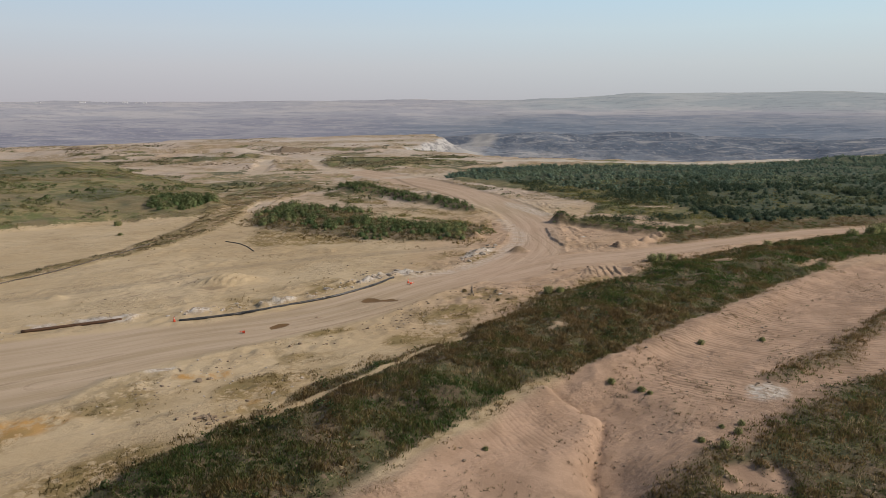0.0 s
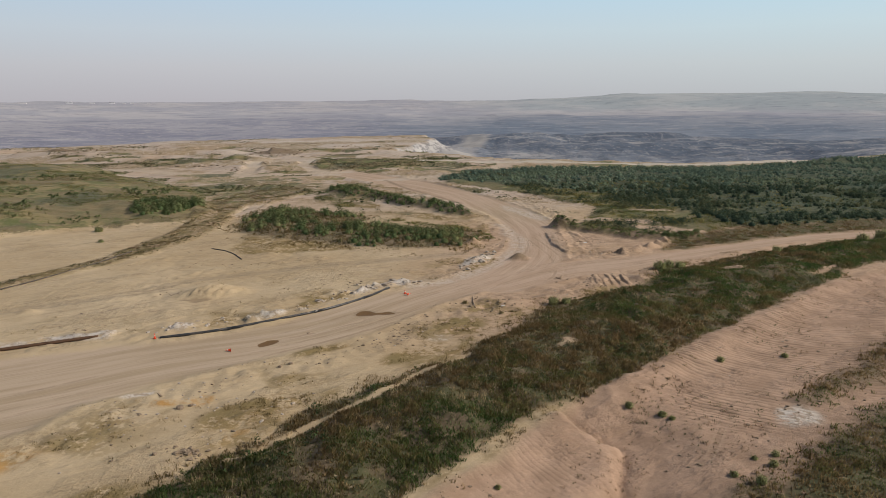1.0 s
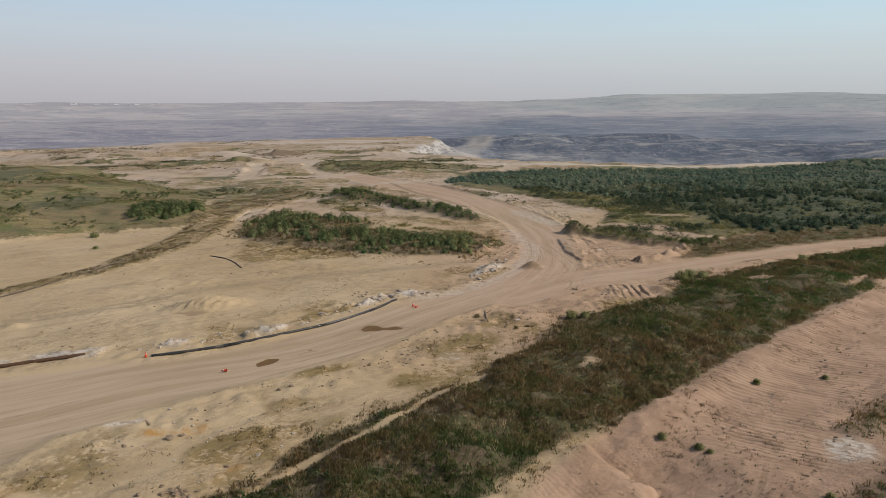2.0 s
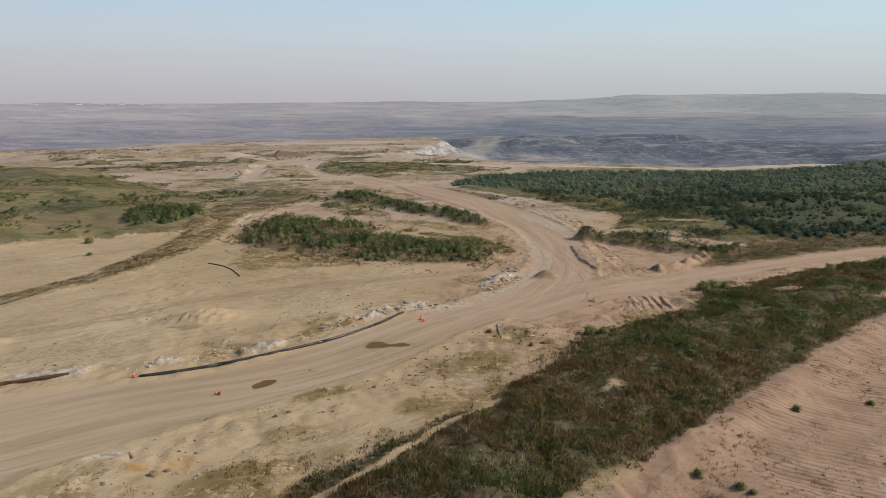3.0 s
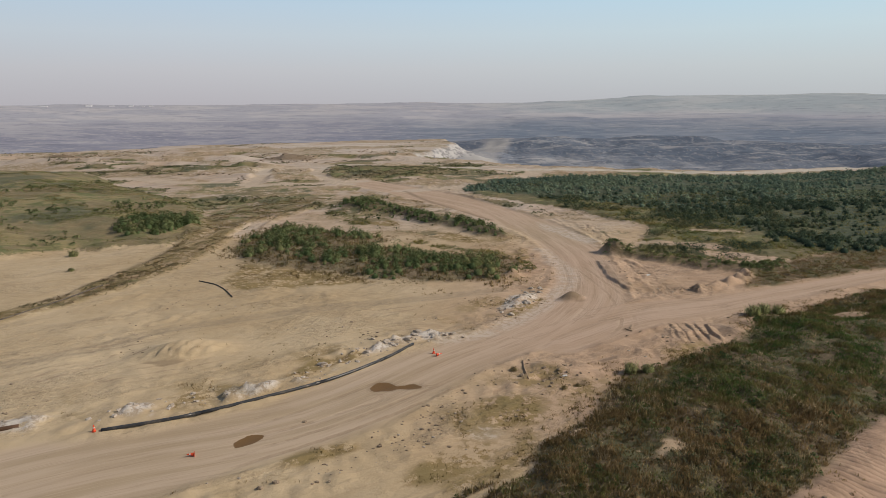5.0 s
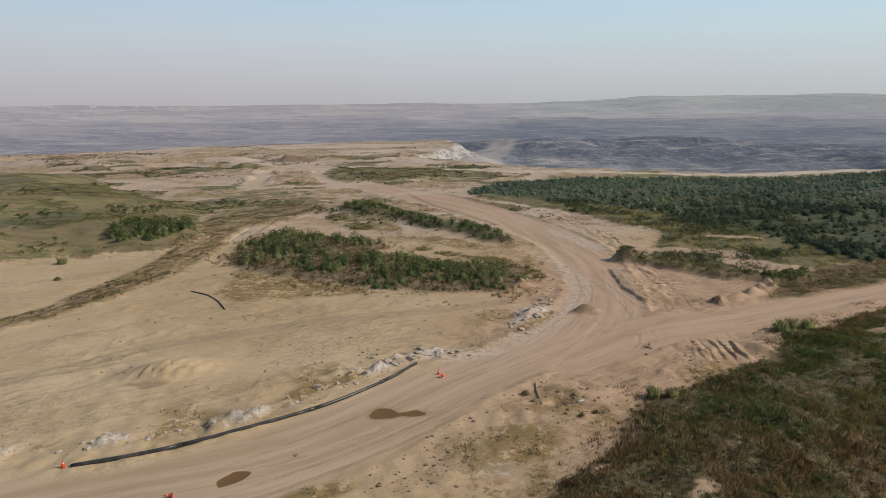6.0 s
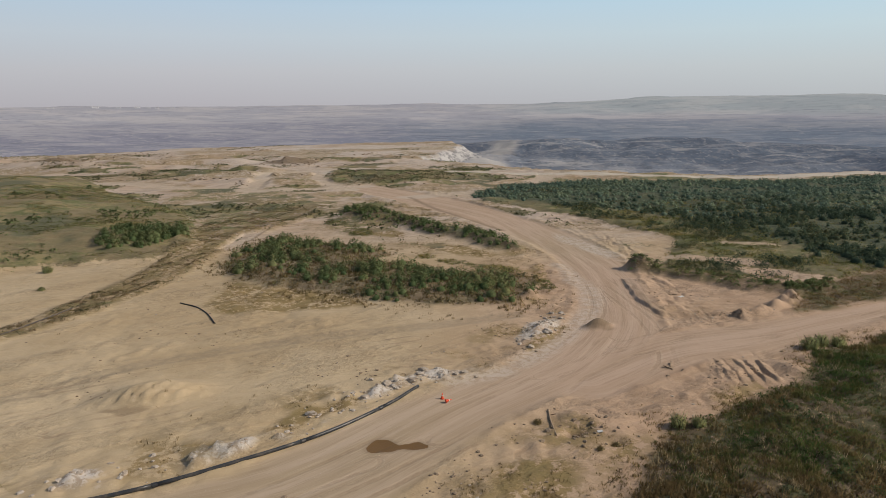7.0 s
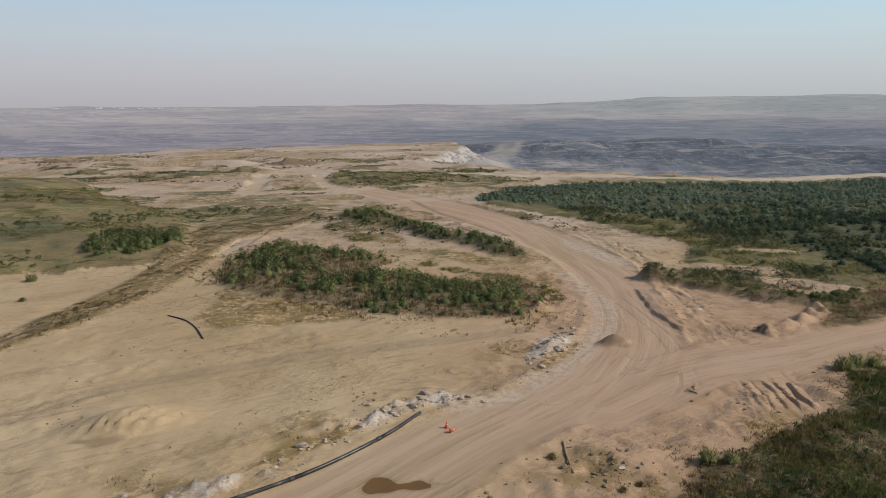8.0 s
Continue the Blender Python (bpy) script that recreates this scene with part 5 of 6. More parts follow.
tuft_stuff("lush_grass", (-48, 150, 20, 226), 6.0, lambda q, x, y: q["lush"], 7, 0.34, 0.09, 0.35, LUSH_LEAF, "patches of yellow green grass on the sand", "grass", seed=74, tone_shift=0.0, lean=0.7)
tuft_stuff("verge_grass", (46, 144, 130, 192), 5.0, lambda q, x, y: q["verge"] * (0.5 + 0.5 * step(-0.2, 0.2, fbm(x, y, 4, 3, 114))), 7, 0.30, 0.09, 0.35, WEED_LEAF, "brown olive grass along the verge of the dirt road", "grass", seed=77, tone_shift=0.32, lean=0.8)
tuft_stuff("meadow_grass", (-180, 150, -58, 330), 3.2, lambda q, x, y: q["meadow"] * step(-0.15, 0.3, fbm(x / 1.6, y, 9, 4, 82)), 5, 0.24, 0.18, 0.6, MEADOW_LEAF, "olive and straw-coloured grass of the meadow", "grass", seed=74, tone_shift=-0.05, tone_size=25, lean=1.1)
shrub_stuff("meadow_brush", (-190, 160, -58, 335), 0.22, lambda q, x, y: q["meadow"] * step(0.05, 0.35, fbm(x, y, 18, 4, 83) + 0.5 * heap(x, y, -128, 292, 45, 22, -35)), 24, 1.5, 0.6, 0.26, SHRUB_LEAF, "low green bushes in the meadow", "brush", seed=84, tone_shift=0.15)
tuft_stuff("bank_grass", (-98, 80, -38, 246), 3.4, lambda q, x, y: q["bank"] * step(-0.2, 0.15, fbm(x, y, 3, 3, 143)), 7, 0.26, 0.10, 0.36, SAGE_LEAF,
           "olive and brown grass along the old track bank", "grass", seed=144, tone_shift=0.05, lean=0.8)
tuft_stuff("dry_grass", (-78, 46, 90, 250), 5.0, lambda q, x, y: q["dry"] * (1 - q["ridge"]) * step(-0.15, 0.35, fbm(x, y, 2.5, 3, 75)), 7, 0.22, 0.07, 0.28, STRAW_LEAF,
           "thin yellowish grass scattered over the sand", "grass", seed=76, tone_shift=0.05)
tuft_stuff("sand_weeds", (0, 46, 80, 120), 1.8, lambda q, x, y: q["cut"] * (1 - q["south"]) * step(0.05, 0.35, fbm(x, y, 7, 3, 77) + 0.5 * heap(x, y, 27, 68, 14, 9, 30)), 6, 0.22, 0.08, 0.22, SAGE_LEAF,
           "small brown weeds dotted over the dug sand", "weeds", seed=78, tone_shift=0.15, lean=0.8)
shrub_stuff("far_brush", (-280, 185, 30, 560), 0.7, lambda q, x, y: np.maximum(0.9 * q["fargreen"] * step(-0.3, 0.1, fbm(x, y, 8, 3, 116)), 0.9 * q["far_grass"] * step(-0.15, 0.2, fbm(x / 1.6, y, 12, 4, 92))) * (1 - q["road"]) * (q["pit_d"] < -3), 6, 1.6, 0.34, 0.34, FLAT_LEAF,
            "scattered low olive bushes on the far flats", "brush", seed=79, tone_shift=0.05)

# ---- pipes and hoses ----
def tube(bm, line, radius, sides=14, bore=0.0):
    """A tube along a line of points; bore: the inner radius where its ends are open."""
    pts = [Vector(p) for p in line]
    rings = []
    for i, p in enumerate(pts):
        way = (pts[min(i + 1, len(pts) - 1)] - pts[max(i - 1, 0)]).normalized()
        side = way.cross(Vector((0, 0, 1))).normalized()
        up = side.cross(way)
        rings.append([[bm.verts.new(p + (side * math.cos(a) + up * math.sin(a)) * r) for a in (2 * math.pi * k / sides for k in range(sides))] for r in ((radius, bore) if bore else (radius,))])
    for a, b in zip(rings[:-1], rings[1:]):
        for layer in range(len(a)):
            for k in range(sides):
                q = [a[layer][k], a[layer][(k + 1) % sides], b[layer][(k + 1) % sides], b[layer][k]]
                bm.faces.new(q if layer else q[::-1])
    for ring, turn in ((rings[0], 1), (rings[-1], -1)):
        if bore:
            for k in range(sides):
                q = [ring[0][k], ring[0][(k + 1) % sides], ring[1][(k + 1) % sides], ring[1][k]]
                bm.faces.new(q[::turn])
        else:
            bm.faces.new(ring[0][::-turn])
    bmesh.ops.recalc_face_normals(bm, faces=bm.faces)
    return bm


def resting(line, radius, n=6, sink=0.04, stiff=6):
    """A smooth line of points with a round thing of that radius resting on the ground."""
    p = smooth_line(line, n)
    z = z_at(p[:, 0], p[:, 1])
    for _ in range(stiff):
        pad = np.concatenate([z[:1], z, z[-1:]])
        z = (pad[:-2] + pad[1:-1] + pad[2:]) / 3
    return [(x, y, h + radius - sink) for (x, y), h in zip(p, z)]


BLACK_PLASTIC = plain_material("black_plastic", (0.040, 0.042, 0.046), 0.30, dirty=0.30, size=0.9)
RUST = plain_material("rusted_steel", (0.105, 0.058, 0.034), 0.8, dirt=(0.17, 0.10, 0.06), dirty=0.6, size=0.4)
HOSE_RUBBER = plain_material("hose_rubber", (0.030, 0.028, 0.028), 0.6, dirty=0.25)
GREY_PIPE = plain_material("dusty_grey_pipe", (0.095, 0.080, 0.068), 0.7, dirty=0.6)


def laid_pipe(name, line, radius, cuts, material, label, category, coupling=None, bore=0.0, stiff=8):
    """A pipe of welded lengths with a collar at every joint."""
    pts = resting(line, radius, stiff=stiff)
    base = thing(name, Matrix.Translation(pts[0]), label, category)
    inv = Vector(pts[0])
    pts = [Vector(p) - inv for p in pts]
    ends = [0] + [round(c * (len(pts) - 1)) for c in cuts] + [len(pts) - 1]
    for a, b in zip(ends[:-1], ends[1:]):
        part("pipe_length", tube(bmesh.new(), pts[a:b + 1], radius, 16, bore), material, base, smooth=True)
    for c in ends[1:-1]:
        way = (pts[c + 1] - pts[c - 1]).normalized()
        part("coupling", tube(bmesh.new(), [pts[c] - way * 0.22, pts[c] - way * 0.19, pts[c] + way * 0.19, pts[c] + way * 0.22], radius * 1.16, 16), coupling or material, base)
    return base


laid_pipe("drainage_pipe", PIPE_LINE, 0.175, (0.24, 0.52, 0.78), BLACK_PLASTIC, "long black plastic pipe lying along the dirt road", "pipe", bore=0.15)
laid_pipe("rusty_pipe", RUST_LINE, 0.21, (0.5,), RUST, "rusty brown steel pipe lying on the sand", "pipe", bore=0.19, stiff=60)
laid_pipe("bank_pipe", BANK_PIPE_LINE, 0.11, (0.3, 0.6), GREY_PIPE, "thin dusty dark pipe along the grassy bank", "pipe")
hose_line = resting(HOSE_LINE, 0.10)
hose = thing("hose", Matrix.Translation(hose_line[0]), "curved piece of black hose lying on the sand", "hose")
part("hose_body", tube(bmesh.new(), [Vector(p) - Vector(hose_line[0]) for p in hose_line], 0.10, 12, 0.08), HOSE_RUBBER, hose, smooth=True)

# ---- traffic cones ----
ORANGE = plain_material("cone_orange", (0.80, 0.085, 0.025), 0.5, dirty=0.15, size=0.3)
CONE_RUBBER = plain_material("cone_base_rubber", (0.62, 0.07, 0.03), 0.7, dirty=0.35, size=0.3)
CONE_BAND = plain_material("cone_band", (0.72, 0.60, 0.54), 0.45, dirty=0.3, size=0.3)


def lathe(bm, profile, sides=18):
    rings = [[bm.verts.new((r * math.cos(2 * math.pi * k / sides), r * math.sin(2 * math.pi * k / sides), z)) for k in range(sides)] for r, z in profile]
    for a, b in zip(rings[:-1], rings[1:]):
        for k in range(sides):
            bm.faces.new((a[k], a[(k + 1) % sides], b[(k + 1) % sides], b[k]))
    bm.faces.new(rings[0][::-1]), bm.faces.new(rings[-1])
    return bm


def traffic_cone(m, label):
    ob = thing("traffic_cone", m, label, "traffic cone", "orange cones along the road")
    bm = bmesh.new()
    bmesh.ops.create_cube(bm, size=1, matrix=Matrix.Translation((0, 0, 0.025)) @ Matrix.Diagonal((0.46, 0.46, 0.05, 1)))
    bmesh.ops.bevel(bm, geom=[e for e in bm.edges if abs(e.verts[0].co.z - e.verts[1].co.z) > 0.01], offset=0.06, segments=2, affect="EDGES")
    part("base_plate", bm, CONE_RUBBER, ob)
    part("cone_body", lathe(bmesh.new(), [(0.19, 0.05), (0.175, 0.09), (0.045, 0.76), (0.03, 0.78)]), ORANGE, ob, smooth=True)
    part("band", lathe(bmesh.new(), [(0.121, 0.40), (0.124, 0.40), (0.100, 0.52), (0.097, 0.52)]), CONE_BAND, ob, "dusty pale band")
    return ob


for cx, cy, turn in ((-36.95, 90.9, 10), (-5.85, 112.0, 15)):
    traffic_cone(pose(cx, cy, z_at(cx, cy)[0] - 0.01, 0, 0, turn), "orange traffic cone standing at the edge of the dirt road").scale = (0.85, 0.85, 0.85)
for cx, cy, turn in ((-26.2, 87.0, 200), (-5.5, 111.0, 20)):
    traffic_cone(pose(cx, cy, z_at(cx, cy)[0] + 0.18, 0, 83, turn), "toppled orange traffic cone lying on the dirt road").scale = (0.85, 0.85, 0.85)

# ---- rocks and stones ----
def rock_mesh(name, seed, flat=0.7, cuts=2):
    bm = bmesh.new()
    bmesh.ops.create_icosphere(bm, subdivisions=cuts, radius=0.5)
    shift = Vector((seed * 3.7, seed * 1.9, seed * 5.3))
    for v in bm.verts:
        d = v.co.normalized()
        v.co *= 1 + 0.45 * noise.noise(d * 1.3 + shift) + 0.22 * noise.noise(d * 3.1 + shift)
        v.co.z *= flat
        v.co.z = max(v.co.z, -0.22)
    mesh = bpy.data.meshes.new(name)
    bm.to_mesh(mesh)
    bm.free()
    return mesh


CHALK_SHAPES = [rock_mesh("chalk_rock", k) for k in range(7)]
STONE_SHAPES = [rock_mesh("stone", 20 + k, 0.8) for k in range(5)]
for me in CHALK_SHAPES:
    me.materials.append(CHALK)
for me in STONE_SHAPES:
    me.materials.append(BROWN_STONE)


def place_rock(name, mesh, x, y, size, label, group):
    ob = new(name, mesh)
    ob.matrix_world = Matrix.Translation((x, y, z_at(x, y)[0] + 0.05 * size)) @ Euler((rng.uniform(-0.3, 0.3), rng.uniform(-0.3, 0.3), rng.uniform(0, 6.3))).to_matrix().to_4x4() @ Matrix.Diagonal(
        (size * rng.uniform(0.8, 1.3), size * rng.uniform(0.7, 1.1), size * rng.uniform(0.6, 1.0), 1))
    return tagged(ob, label, "rock", group)


bank = smooth_line(RUBBLE_BANK.tolist(), 2)
rubble_spots = [(0.22, 6), (0.34, 8), (0.40, 8), (0.60, 9), (0.66, 10), (0.72, 16), (0.79, 18), (0.86, 20), (0.94, 16)]
for at, count in rubble_spots:
    bx, by = bank[int(at * (len(bank) - 1))]
    for _ in range(count):
        x, y = bx + rng.normal(0, 1.5), by + rng.normal(0, 0.9)
        place_rock("chalk_rock", CHALK_SHAPES[rng.integers(7)], x, y, float(np.clip(rng.lognormal(-1.0, 0.45), 0.16, 1.1)), "pale chalky rock in the rubble bank beside the road", "pale rocks along the road")
for _ in range(46):
    u = rng.uniform(-1, 1)
    x, y = 7.2 + 3.4 * u + rng.normal(0, 0.9), 135.0 + 6.2 * u + rng.normal(0, 0.9)
    place_rock("chalk_rock", CHALK_SHAPES[rng.integers(7)], x, y, float(np.clip(rng.lognormal(-0.8, 0.45), 0.25, 1.3)), "pale grey rock in the heap at the bend", "rocks heaped at the bend")
for x, y, size in ((-18.0, 82.5, 0.55), (-19.1, 81.8, 0.5), (-20.1, 66.2, 0.45), (-26.8, 71.0, 0.6), (-25.9, 71.6, 0.45), (-17.9, 93.5, 0.35), (8.4, 105.5, 0.45), (9.2, 104.8, 0.3), (-23.4, 62.3, 0.6),
                   (-22.8, 61.8, 0.5), (-23.9, 61.7, 0.45), (-22.2, 62.4, 0.4), (-30.2, 69.5, 0.35), (7.4, 103.4, 0.35)):
    place_rock("stone", STONE_SHAPES[rng.integers(5)], x, y, size * 1.1, "brown stone lying on the sand", "stones on the sand")

for _ in range(26):
    x, y = -23.0 + rng.normal(0, 1.0), 62.0 + rng.normal(0, 0.7)
    place_rock("clod", STONE_SHAPES[rng.integers(5)], x, y, float(np.clip(rng.lognormal(-1.1, 0.4), 0.18, 0.7)), "dark brown clod in a tipped heap of earth", "clods in the tipped heap")
for _ in range(40):
    x, y = -26 + rng.normal(0, 4.5), 70 + rng.normal(0, 4.0)
    place_rock("chalk_rock", CHALK_SHAPES[rng.integers(7)], x, y, float(np.clip(rng.lognormal(-1.5, 0.4), 0.12, 0.5)), "small pale stone on the rough sand", "pale stones on the rough sand")

for _ in range(34):
    x, y = 7.0 + rng.normal(0, 2.6), 104.6 + rng.normal(0, 2.2)
    place_rock("clod", STONE_SHAPES[rng.integers(5)], x, y, float(np.clip(rng.lognormal(-1.2, 0.45), 0.14, 0.7)), "brown clod in the churned sand beside the log", "clods beside the log")

unit = rock_mesh("pebble_shape", 44, 0.75, 1)
pv = np.array([v.co[:] for v in unit.vertices])
pf = np.array([p.vertices[:] for p in unit.polygons])
bpy.data.meshes.remove(unit)


def pebbles(name, box, per_m2, keep, low, high, material, label):
    x, y, z = scatter(box, per_m2, keep)
    s = low * (high / low) ** (rng.uniform(0, 1, len(x)) ** 2.2)
    a = rng.uniform(0, 2 * np.pi, len(x))
    c, sn = np.cos(a)[:, None], np.sin(a)[:, None]
    vx = (pv[None, :, 0] * c - pv[None, :, 1] * sn) * s[:, None] + x[:, None]
    vy = (pv[None, :, 0] * sn + pv[None, :, 1] * c) * s[:, None] * 0.8 + y[:, None]
    vz = pv[None, :, 2] * s[:, None] + z[:, None]
    v = np.stack([vx, vy, vz], -1).reshape(-1, 3)
    f = (pf[None] + (np.arange(len(x)) * len(pv))[:, None, None]).reshape(-1, 3)
    return stuff(name, v, f, material, np.zeros(len(v)), label, "stones")


rough_ground = lambda q, x, y: np.clip(np.exp(-((q["road_d"] + 4.5) / 3.5) ** 2) + 0.15, 0, 1) * (1 - q["road"]) * (1 - q["ridge"]) * step(-0.1, 0.4, fbm(x, y, 6, 3, 88))
pebbles("pale_pebbles", (-62, 48, 50, 165), 1.2, lambda q, x, y: np.maximum(rough_ground(q, x, y) * 0.35, q["white"] * 0.6 * (1 - q["road"])), 0.08, 0.4, CHALK, "small pale stones strewn over the sand")
pebbles("clods", (-62, 46, 72, 165), 2.2, lambda q, x, y: np.maximum(rough_ground(q, x, y) * step(0.0, 0.35, fbm(x, y, 5, 2, 117)), q["cut"] * 0.35 * step(0, 0.4, fbm(x, y, 8, 2, 89))) * (1 - q["ridge"]), 0.10, 0.5, BROWN_STONE, "brown clods of earth on the rough ground")

def bench_edge(q, x, y):
    """Broken ground: the dumped heaps and the dug edges of the far flats."""
    lift = y + 16 * fbm(x, y, 40, 4, 91) + 0.12 * x
    edge = np.zeros(x.shape)
    for at in (300, 330, 352, 384, 405, 420, 455, 490):
        edge = np.maximum(edge, np.exp(-((lift - at - 1) / 2.2) ** 2))
    edge = edge * step(5, 45, -x) * step(-0.05, 0.25, fbm(x, y, 14, 3, 118)) * (1 - q["far_track"])
    return np.maximum(edge, 0.9 * (q["damp_and_shade"] > 0.3) * (y > 370)) * (q["pit_d"] < -2) * (1 - q["road"])


pebbles("bench_clods", (-260, 285, -5, 520), 0.40, bench_edge, 0.4, 1.8, BROWN_STONE, "dark brown lumps of earth along the dug edges")

# ---- shrubs standing alone on the sand ----
PALE_SHRUB_LEAF = leaf_material("pale_shrub_leaves", (0.286, 0.344, 0.163), (0.416, 0.438, 0.206), (0.546, 0.475, 0.237))
DRY_BUSH_LEAF = leaf_material("dry_bush_leaves", (0.30, 0.255, 0.12), (0.42, 0.34, 0.18), (0.52, 0.41, 0.24))


def shrub(m, wide, tall, label, seed, leaf):
    ob = thing("shrub", m, label, "shrub", "shrubs alone on the sand")
    local = np.random.default_rng(seed)
    bm = bmesh.new()
    for k in range(9):
        a, r = local.uniform(0, 6.28), local.uniform(0.15, 0.42) * wide
        tip = Vector((math.cos(a) * r, math.sin(a) * r, tall * local.uniform(0.6, 0.92)))
        tube(bm, [Vector((0, 0, -0.1)) + tip * 0.02, tip * 0.5 + Vector((0, 0, 0.08)), tip], 0.018, 5)
    part("stems", bm, BARK, ob)
    n = 240
    one = np.zeros(1)
    v, f, lit = leaf_balls(one, one, one, n, np.array([wide * 1.15]), np.array([tall * 0.8]), 0.10)
    mesh = bpy.data.meshes.new("foliage")
    mesh.from_pydata(v, [], f)
    soften(mesh, lit)
    store(mesh, "tone", np.repeat(np.clip(local.normal(0.5, 0.2, n), 0, 1), 4))
    mesh.materials.append(leaf)
    new("foliage", mesh).parent = ob
    v, f, lit = blades(one, one, one, 130, np.array([tall]), 0.07, wide * 0.42, 0.7)
    mesh = bpy.data.meshes.new("sprays")
    mesh.from_pydata(v, [], f)
    soften(mesh, lit)
    store(mesh, "tone", np.repeat(np.clip(local.normal(0.5, 0.25, 130), 0, 1), 3))
    mesh.materials.append(leaf)
    new("sprays", mesh).parent = ob
    return ob


shrub_kinds = [("low dark green shrub growing alone on the sand", 1.15, 0.95), ("small olive shrub growing alone on the dug sand", 0.85, 0.6), ("dry tangled bush on the rough ground", 1.4, 0.8)]
first = {}
for x, y, kind, size in ((32.6, 83.2, 0, 1.0), (41.3, 85.2, 1, 1.15), (18.4, 71.3, 0, 1.0), (21.3, 69.8, 1, 1.3), (3.7, 56.7, 1, 0.8), (27.6, 59.8, 0, 0.95), (23.6, 58.4, 1, 1.1), (26.5, 61.0, 1, 0.8), (28.6, 61.5, 0, 0.8),
                         (25.0, 56.6, 0, 1.1), (16.6, 105.8, 0, 1.35), (18.4, 105.4, 0, 1.1), (3.4, 106.2, 2, 0.65), (10.0, 102.3, 2, 0.6), (8.3, 101.0, 2, 0.5), (-62.0, 150.0, 2, 0.8), (-80.5, 169.0, 0, 1.6), (-74, 156, 1, 1.2),
                         (39.5, 127.0, 0, 1.8), (41.5, 128.2, 0, 1.7), (43.5, 128.0, 0, 1.5), (95, 150.5, 0, 2.6), (98, 152.0, 0, 2.8), (101.5, 152.5, 0, 2.5), (88, 146, 0, 2.0), (66, 138, 0, 1.5), (22, 69, 1, 0.9)):
    label, wide, tall = shrub_kinds[kind]
    size = size * (0.75 if y < 90 else 1.0)
    m = pose(x, y, z_at(x, y)[0], 0, 0, float(rng.uniform(0, 360)))
    if kind not in first:
        first[kind] = shrub(m, wide, tall, label, 5 + kind, (PALE_SHRUB_LEAF, PALE_SHRUB_LEAF, DRY_BUSH_LEAF)[kind])
        first[kind].scale = (size,) * 3
    else:
        ob = copy_thing(first[kind], m)
        ob.scale = (size,) * 3

# ---- timber and scrap on the rough ground ----
TIMBER = plain_material("weathered_timber", (0.33, 0.24, 0.16), 0.85, dirty=0.5, size=0.5)
SCRAP = plain_material("pale_scrap_sheet", (0.66, 0.64, 0.60), 0.6, dirty=0.3, size=0.4)
log_line = resting([(4.75, 109.0), (4.65, 106.5), (4.75, 103.4)], 0.09, 4, 0.03)
log = thing("log", Matrix.Translation(log_line[0]), "weathered log lying in the churned sand", "log")
part("log_trunk", tube(bmesh.new(), [Vector(p) - Vector(log_line[0]) for p in log_line], 0.09, 10), TIMBER, log, smooth=True)
bm = bmesh.new()
tube(bm, [(0.05, -1.4, 0.1), (0.5, -1.7, 0.35)], 0.045, 6)
part("branch_stub", bm, TIMBER, log)


def plank(x, y, size, turn, material, name, label):
    bm = bmesh.new()
    bmesh.ops.create_cube(bm, size=1, matrix=Matrix.Diagonal((*size, 1)))
    bmesh.ops.bevel(bm, geom=list(bm.edges), offset=min(size) * 0.15, segments=1, affect="EDGES")
    for v in bm.verts:
        v.co.z += 0.06 * math.sin(v.co.x * 2.1)
    ob = part(name, bm, material)
    ob.matrix_world = pose(x, y, z_at(x, y)[0] + size[2] * 0.5 + 0.02, 2, 3, turn)
    return tagged(ob, label, "scrap")


plank(31.0, 150.2, (0.9, 0.5, 0.06), 30, SCRAP, "scrap_sheet", "pale bent sheet of scrap lying on the sand")
plank(30.2, 152.0, (1.4, 0.16, 0.10), -20, TIMBER, "plank", "dark broken plank lying on the sand")
plank(29.8, 151.6, (1.1, 0.14, 0.10), 60, TIMBER, "plank", "dark broken plank lying on the sand")
plank(8.9, 104.2, (0.5, 0.35, 0.05), 10, SCRAP, "scrap_sheet", "small white scrap lying in the churned sand")
plank(-30.0, 74.2, (1.2, 0.18, 0.08), -50, TIMBER, "plank", "dark plank half buried in the sand")
plank(20.6, 121.3, (1.5, 0.2, 0.12), 70, TIMBER, "plank", "dark root or plank sticking out of the sand")
plank(20.0, 120.2, (1.2, 0.15, 0.1), 130, TIMBER, "plank", "dark root or plank sticking out of the sand")

# ---- machines in the pit and buildings on the skyline ----
MACHINE = plain_material("machine_paint", (0.74, 0.73, 0.70), 0.5, dirty=0.3, size=2)
MACHINE_DARK = plain_material("machine_tracks", (0.07, 0.07, 0.08), 0.8, dirty=0.3, size=2)
PALE_WALL = plain_material("pale_cladding", (0.82, 0.80, 0.79), 0.7, dirty=0.2, size=12)
GREY_ROOF = plain_material("grey_roof", (0.50, 0.48, 0.49), 0.8, dirty=0.2, size=12)


def box(bm, size, at, turn=(0, 0, 0), bevel=0.0):
    made = bmesh.ops.create_cube(bm, size=1, matrix=pose(*at, *turn) @ Matrix.Diagonal((*size, 1)))
    if bevel:
        edges = list({e for v in made["verts"] for e in v.link_edges})
        bmesh.ops.bevel(bm, geom=edges, offset=bevel, segments=2, affect="EDGES")
    return bm


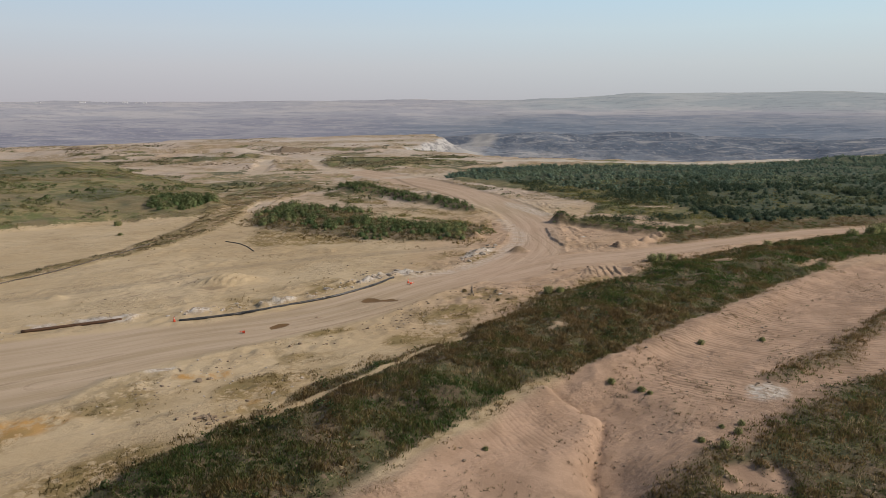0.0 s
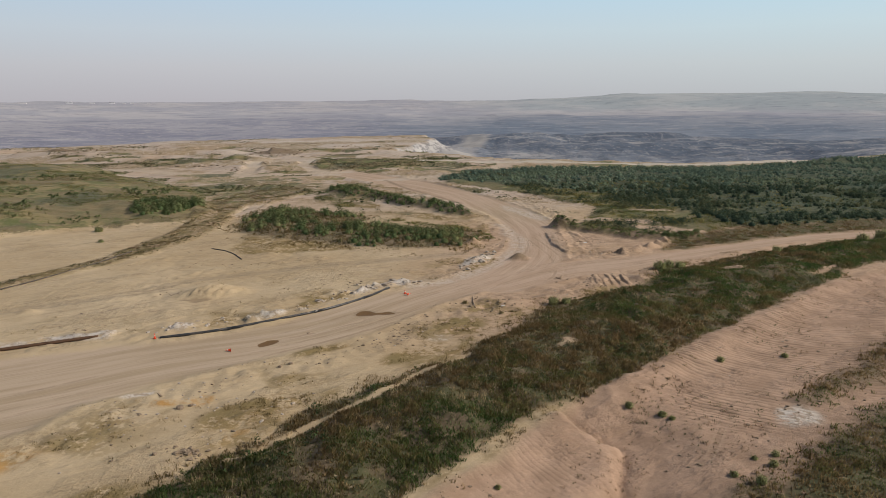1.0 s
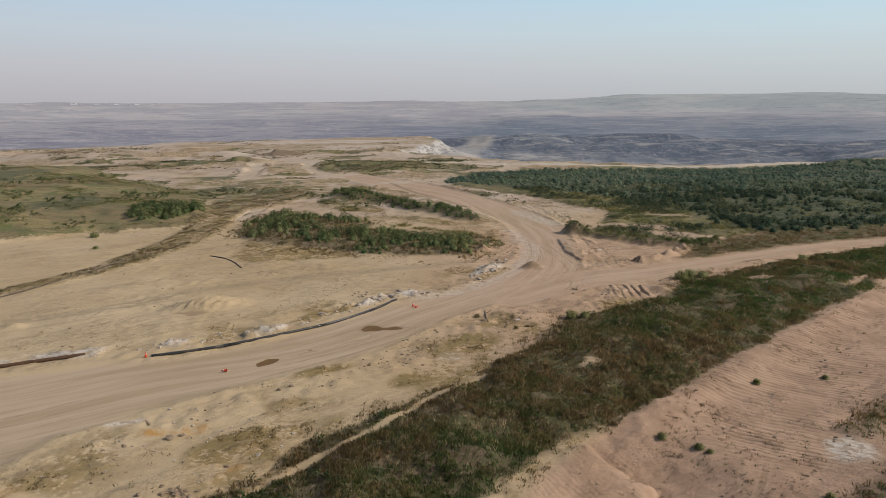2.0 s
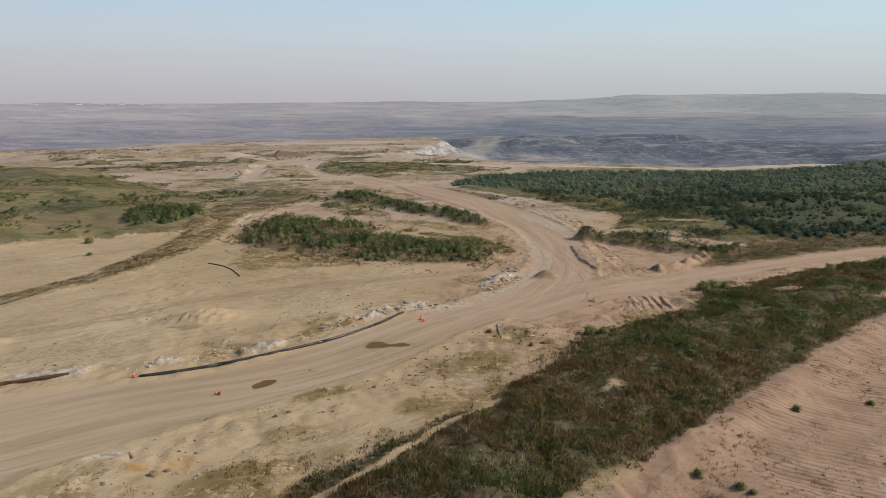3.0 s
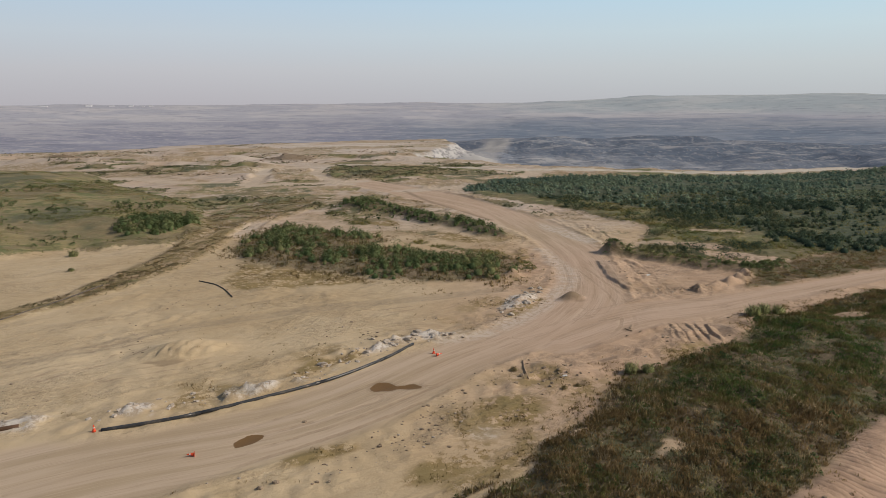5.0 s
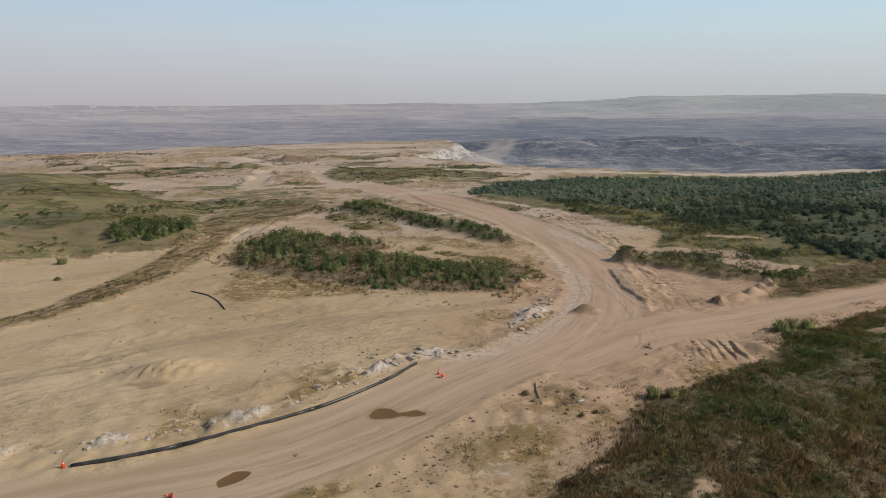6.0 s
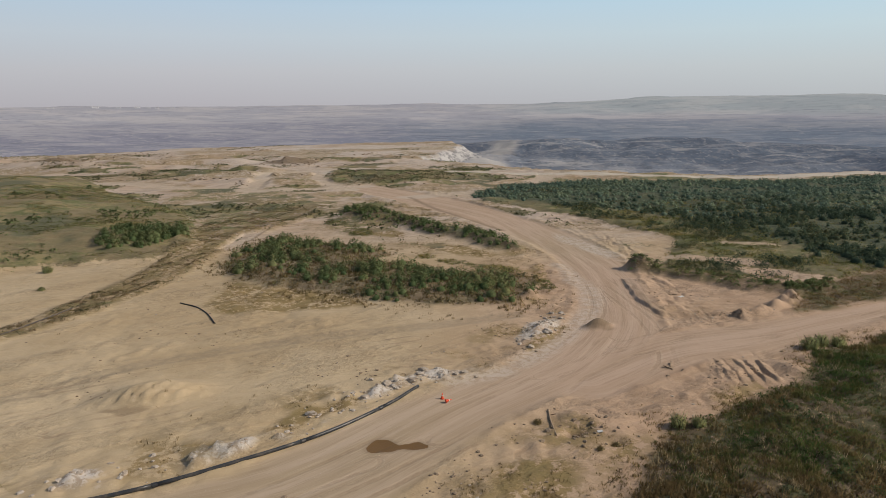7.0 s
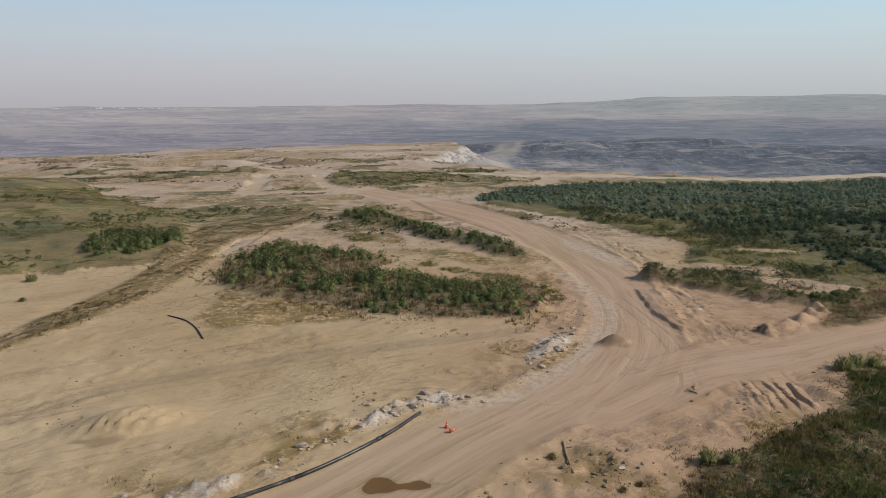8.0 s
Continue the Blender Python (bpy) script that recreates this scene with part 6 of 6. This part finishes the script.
def excavator(x, y, turn, size):
    ob = thing("excavator", pose(x, y, z_at(x, y)[0], 0, 0, turn), "pale mining excavator working on a dark bench of the pit", "excavator", "machines in the pit")
    for side in (-1.5, 1.5):
        part("crawler_track", box(bmesh.new(), (5.2, 0.9, 1.2), (0, side, 0.6), bevel=0.4), MACHINE_DARK, ob)
    part("upper_body", box(bmesh.new(), (4.6, 3.0, 2.2), (-0.6, 0, 2.5), bevel=0.2), MACHINE, ob)
    part("cab", box(bmesh.new(), (1.6, 1.3, 1.8), (1.5, 0.9, 3.9), bevel=0.15), MACHINE, ob)
    part("boom", box(bmesh.new(), (6.0, 0.6, 0.8), (4.0, -0.4, 5.0), (0, -38, 0), 0.1), MACHINE, ob)
    part("dipper_arm", box(bmesh.new(), (4.2, 0.5, 0.6), (7.0, -0.4, 5.2), (0, 60, 0), 0.1), MACHINE, ob)
    part("bucket", box(bmesh.new(), (1.4, 1.5, 1.3), (8.2, -0.4, 3.0), (0, 20, 0), 0.3), MACHINE_DARK, ob)
    ob.scale = (size,) * 3
    return ob


for x, y, turn, size in ((412, 1000, 60, 1.15), (352, 905, 200, 0.8), (505, 960, 130, 0.7), (445, 950, 20, 0.7)):
    excavator(x, y, turn, size)


def hall(x, y, wide, deep, tall, turn):
    ob = thing("industrial_hall", pose(x, y, z_at(x, y)[0] - 2, 0, 0, turn), "pale industrial hall far off on the hazy skyline", "building", "halls on the skyline")
    part("wall", box(bmesh.new(), (wide, deep, tall), (0, 0, tall / 2)), PALE_WALL, ob)
    bm = bmesh.new()
    p = [bm.verts.new(q) for q in ((-wide / 2 - 1, -deep / 2 - 1, tall), (wide / 2 + 1, -deep / 2 - 1, tall), (wide / 2 + 1, deep / 2 + 1, tall), (-wide / 2 - 1, deep / 2 + 1, tall), (-wide / 2 - 1, 0, tall * 1.25), (wide / 2 + 1, 0, tall * 1.25))]
    for q in ((0, 1, 5, 4), (2, 3, 4, 5), (0, 4, 3), (1, 2, 5), (3, 2, 1, 0)):
        bm.faces.new([p[i] for i in q])
    part("roof", bm, GREY_ROOF, ob)
    return ob


for x, y, wide, tall in ((-1800, 4020, 34, 13), (-1760, 4080, 22, 10), (-1700, 4050, 26, 12), (-1905, 4010, 30, 10), (-2010, 3960, 40, 14), (-2230, 3900, 46, 9), (-1620, 4080, 20, 9)):
    hall(x, y, wide * 0.8, 16, tall * 0.7, 20)
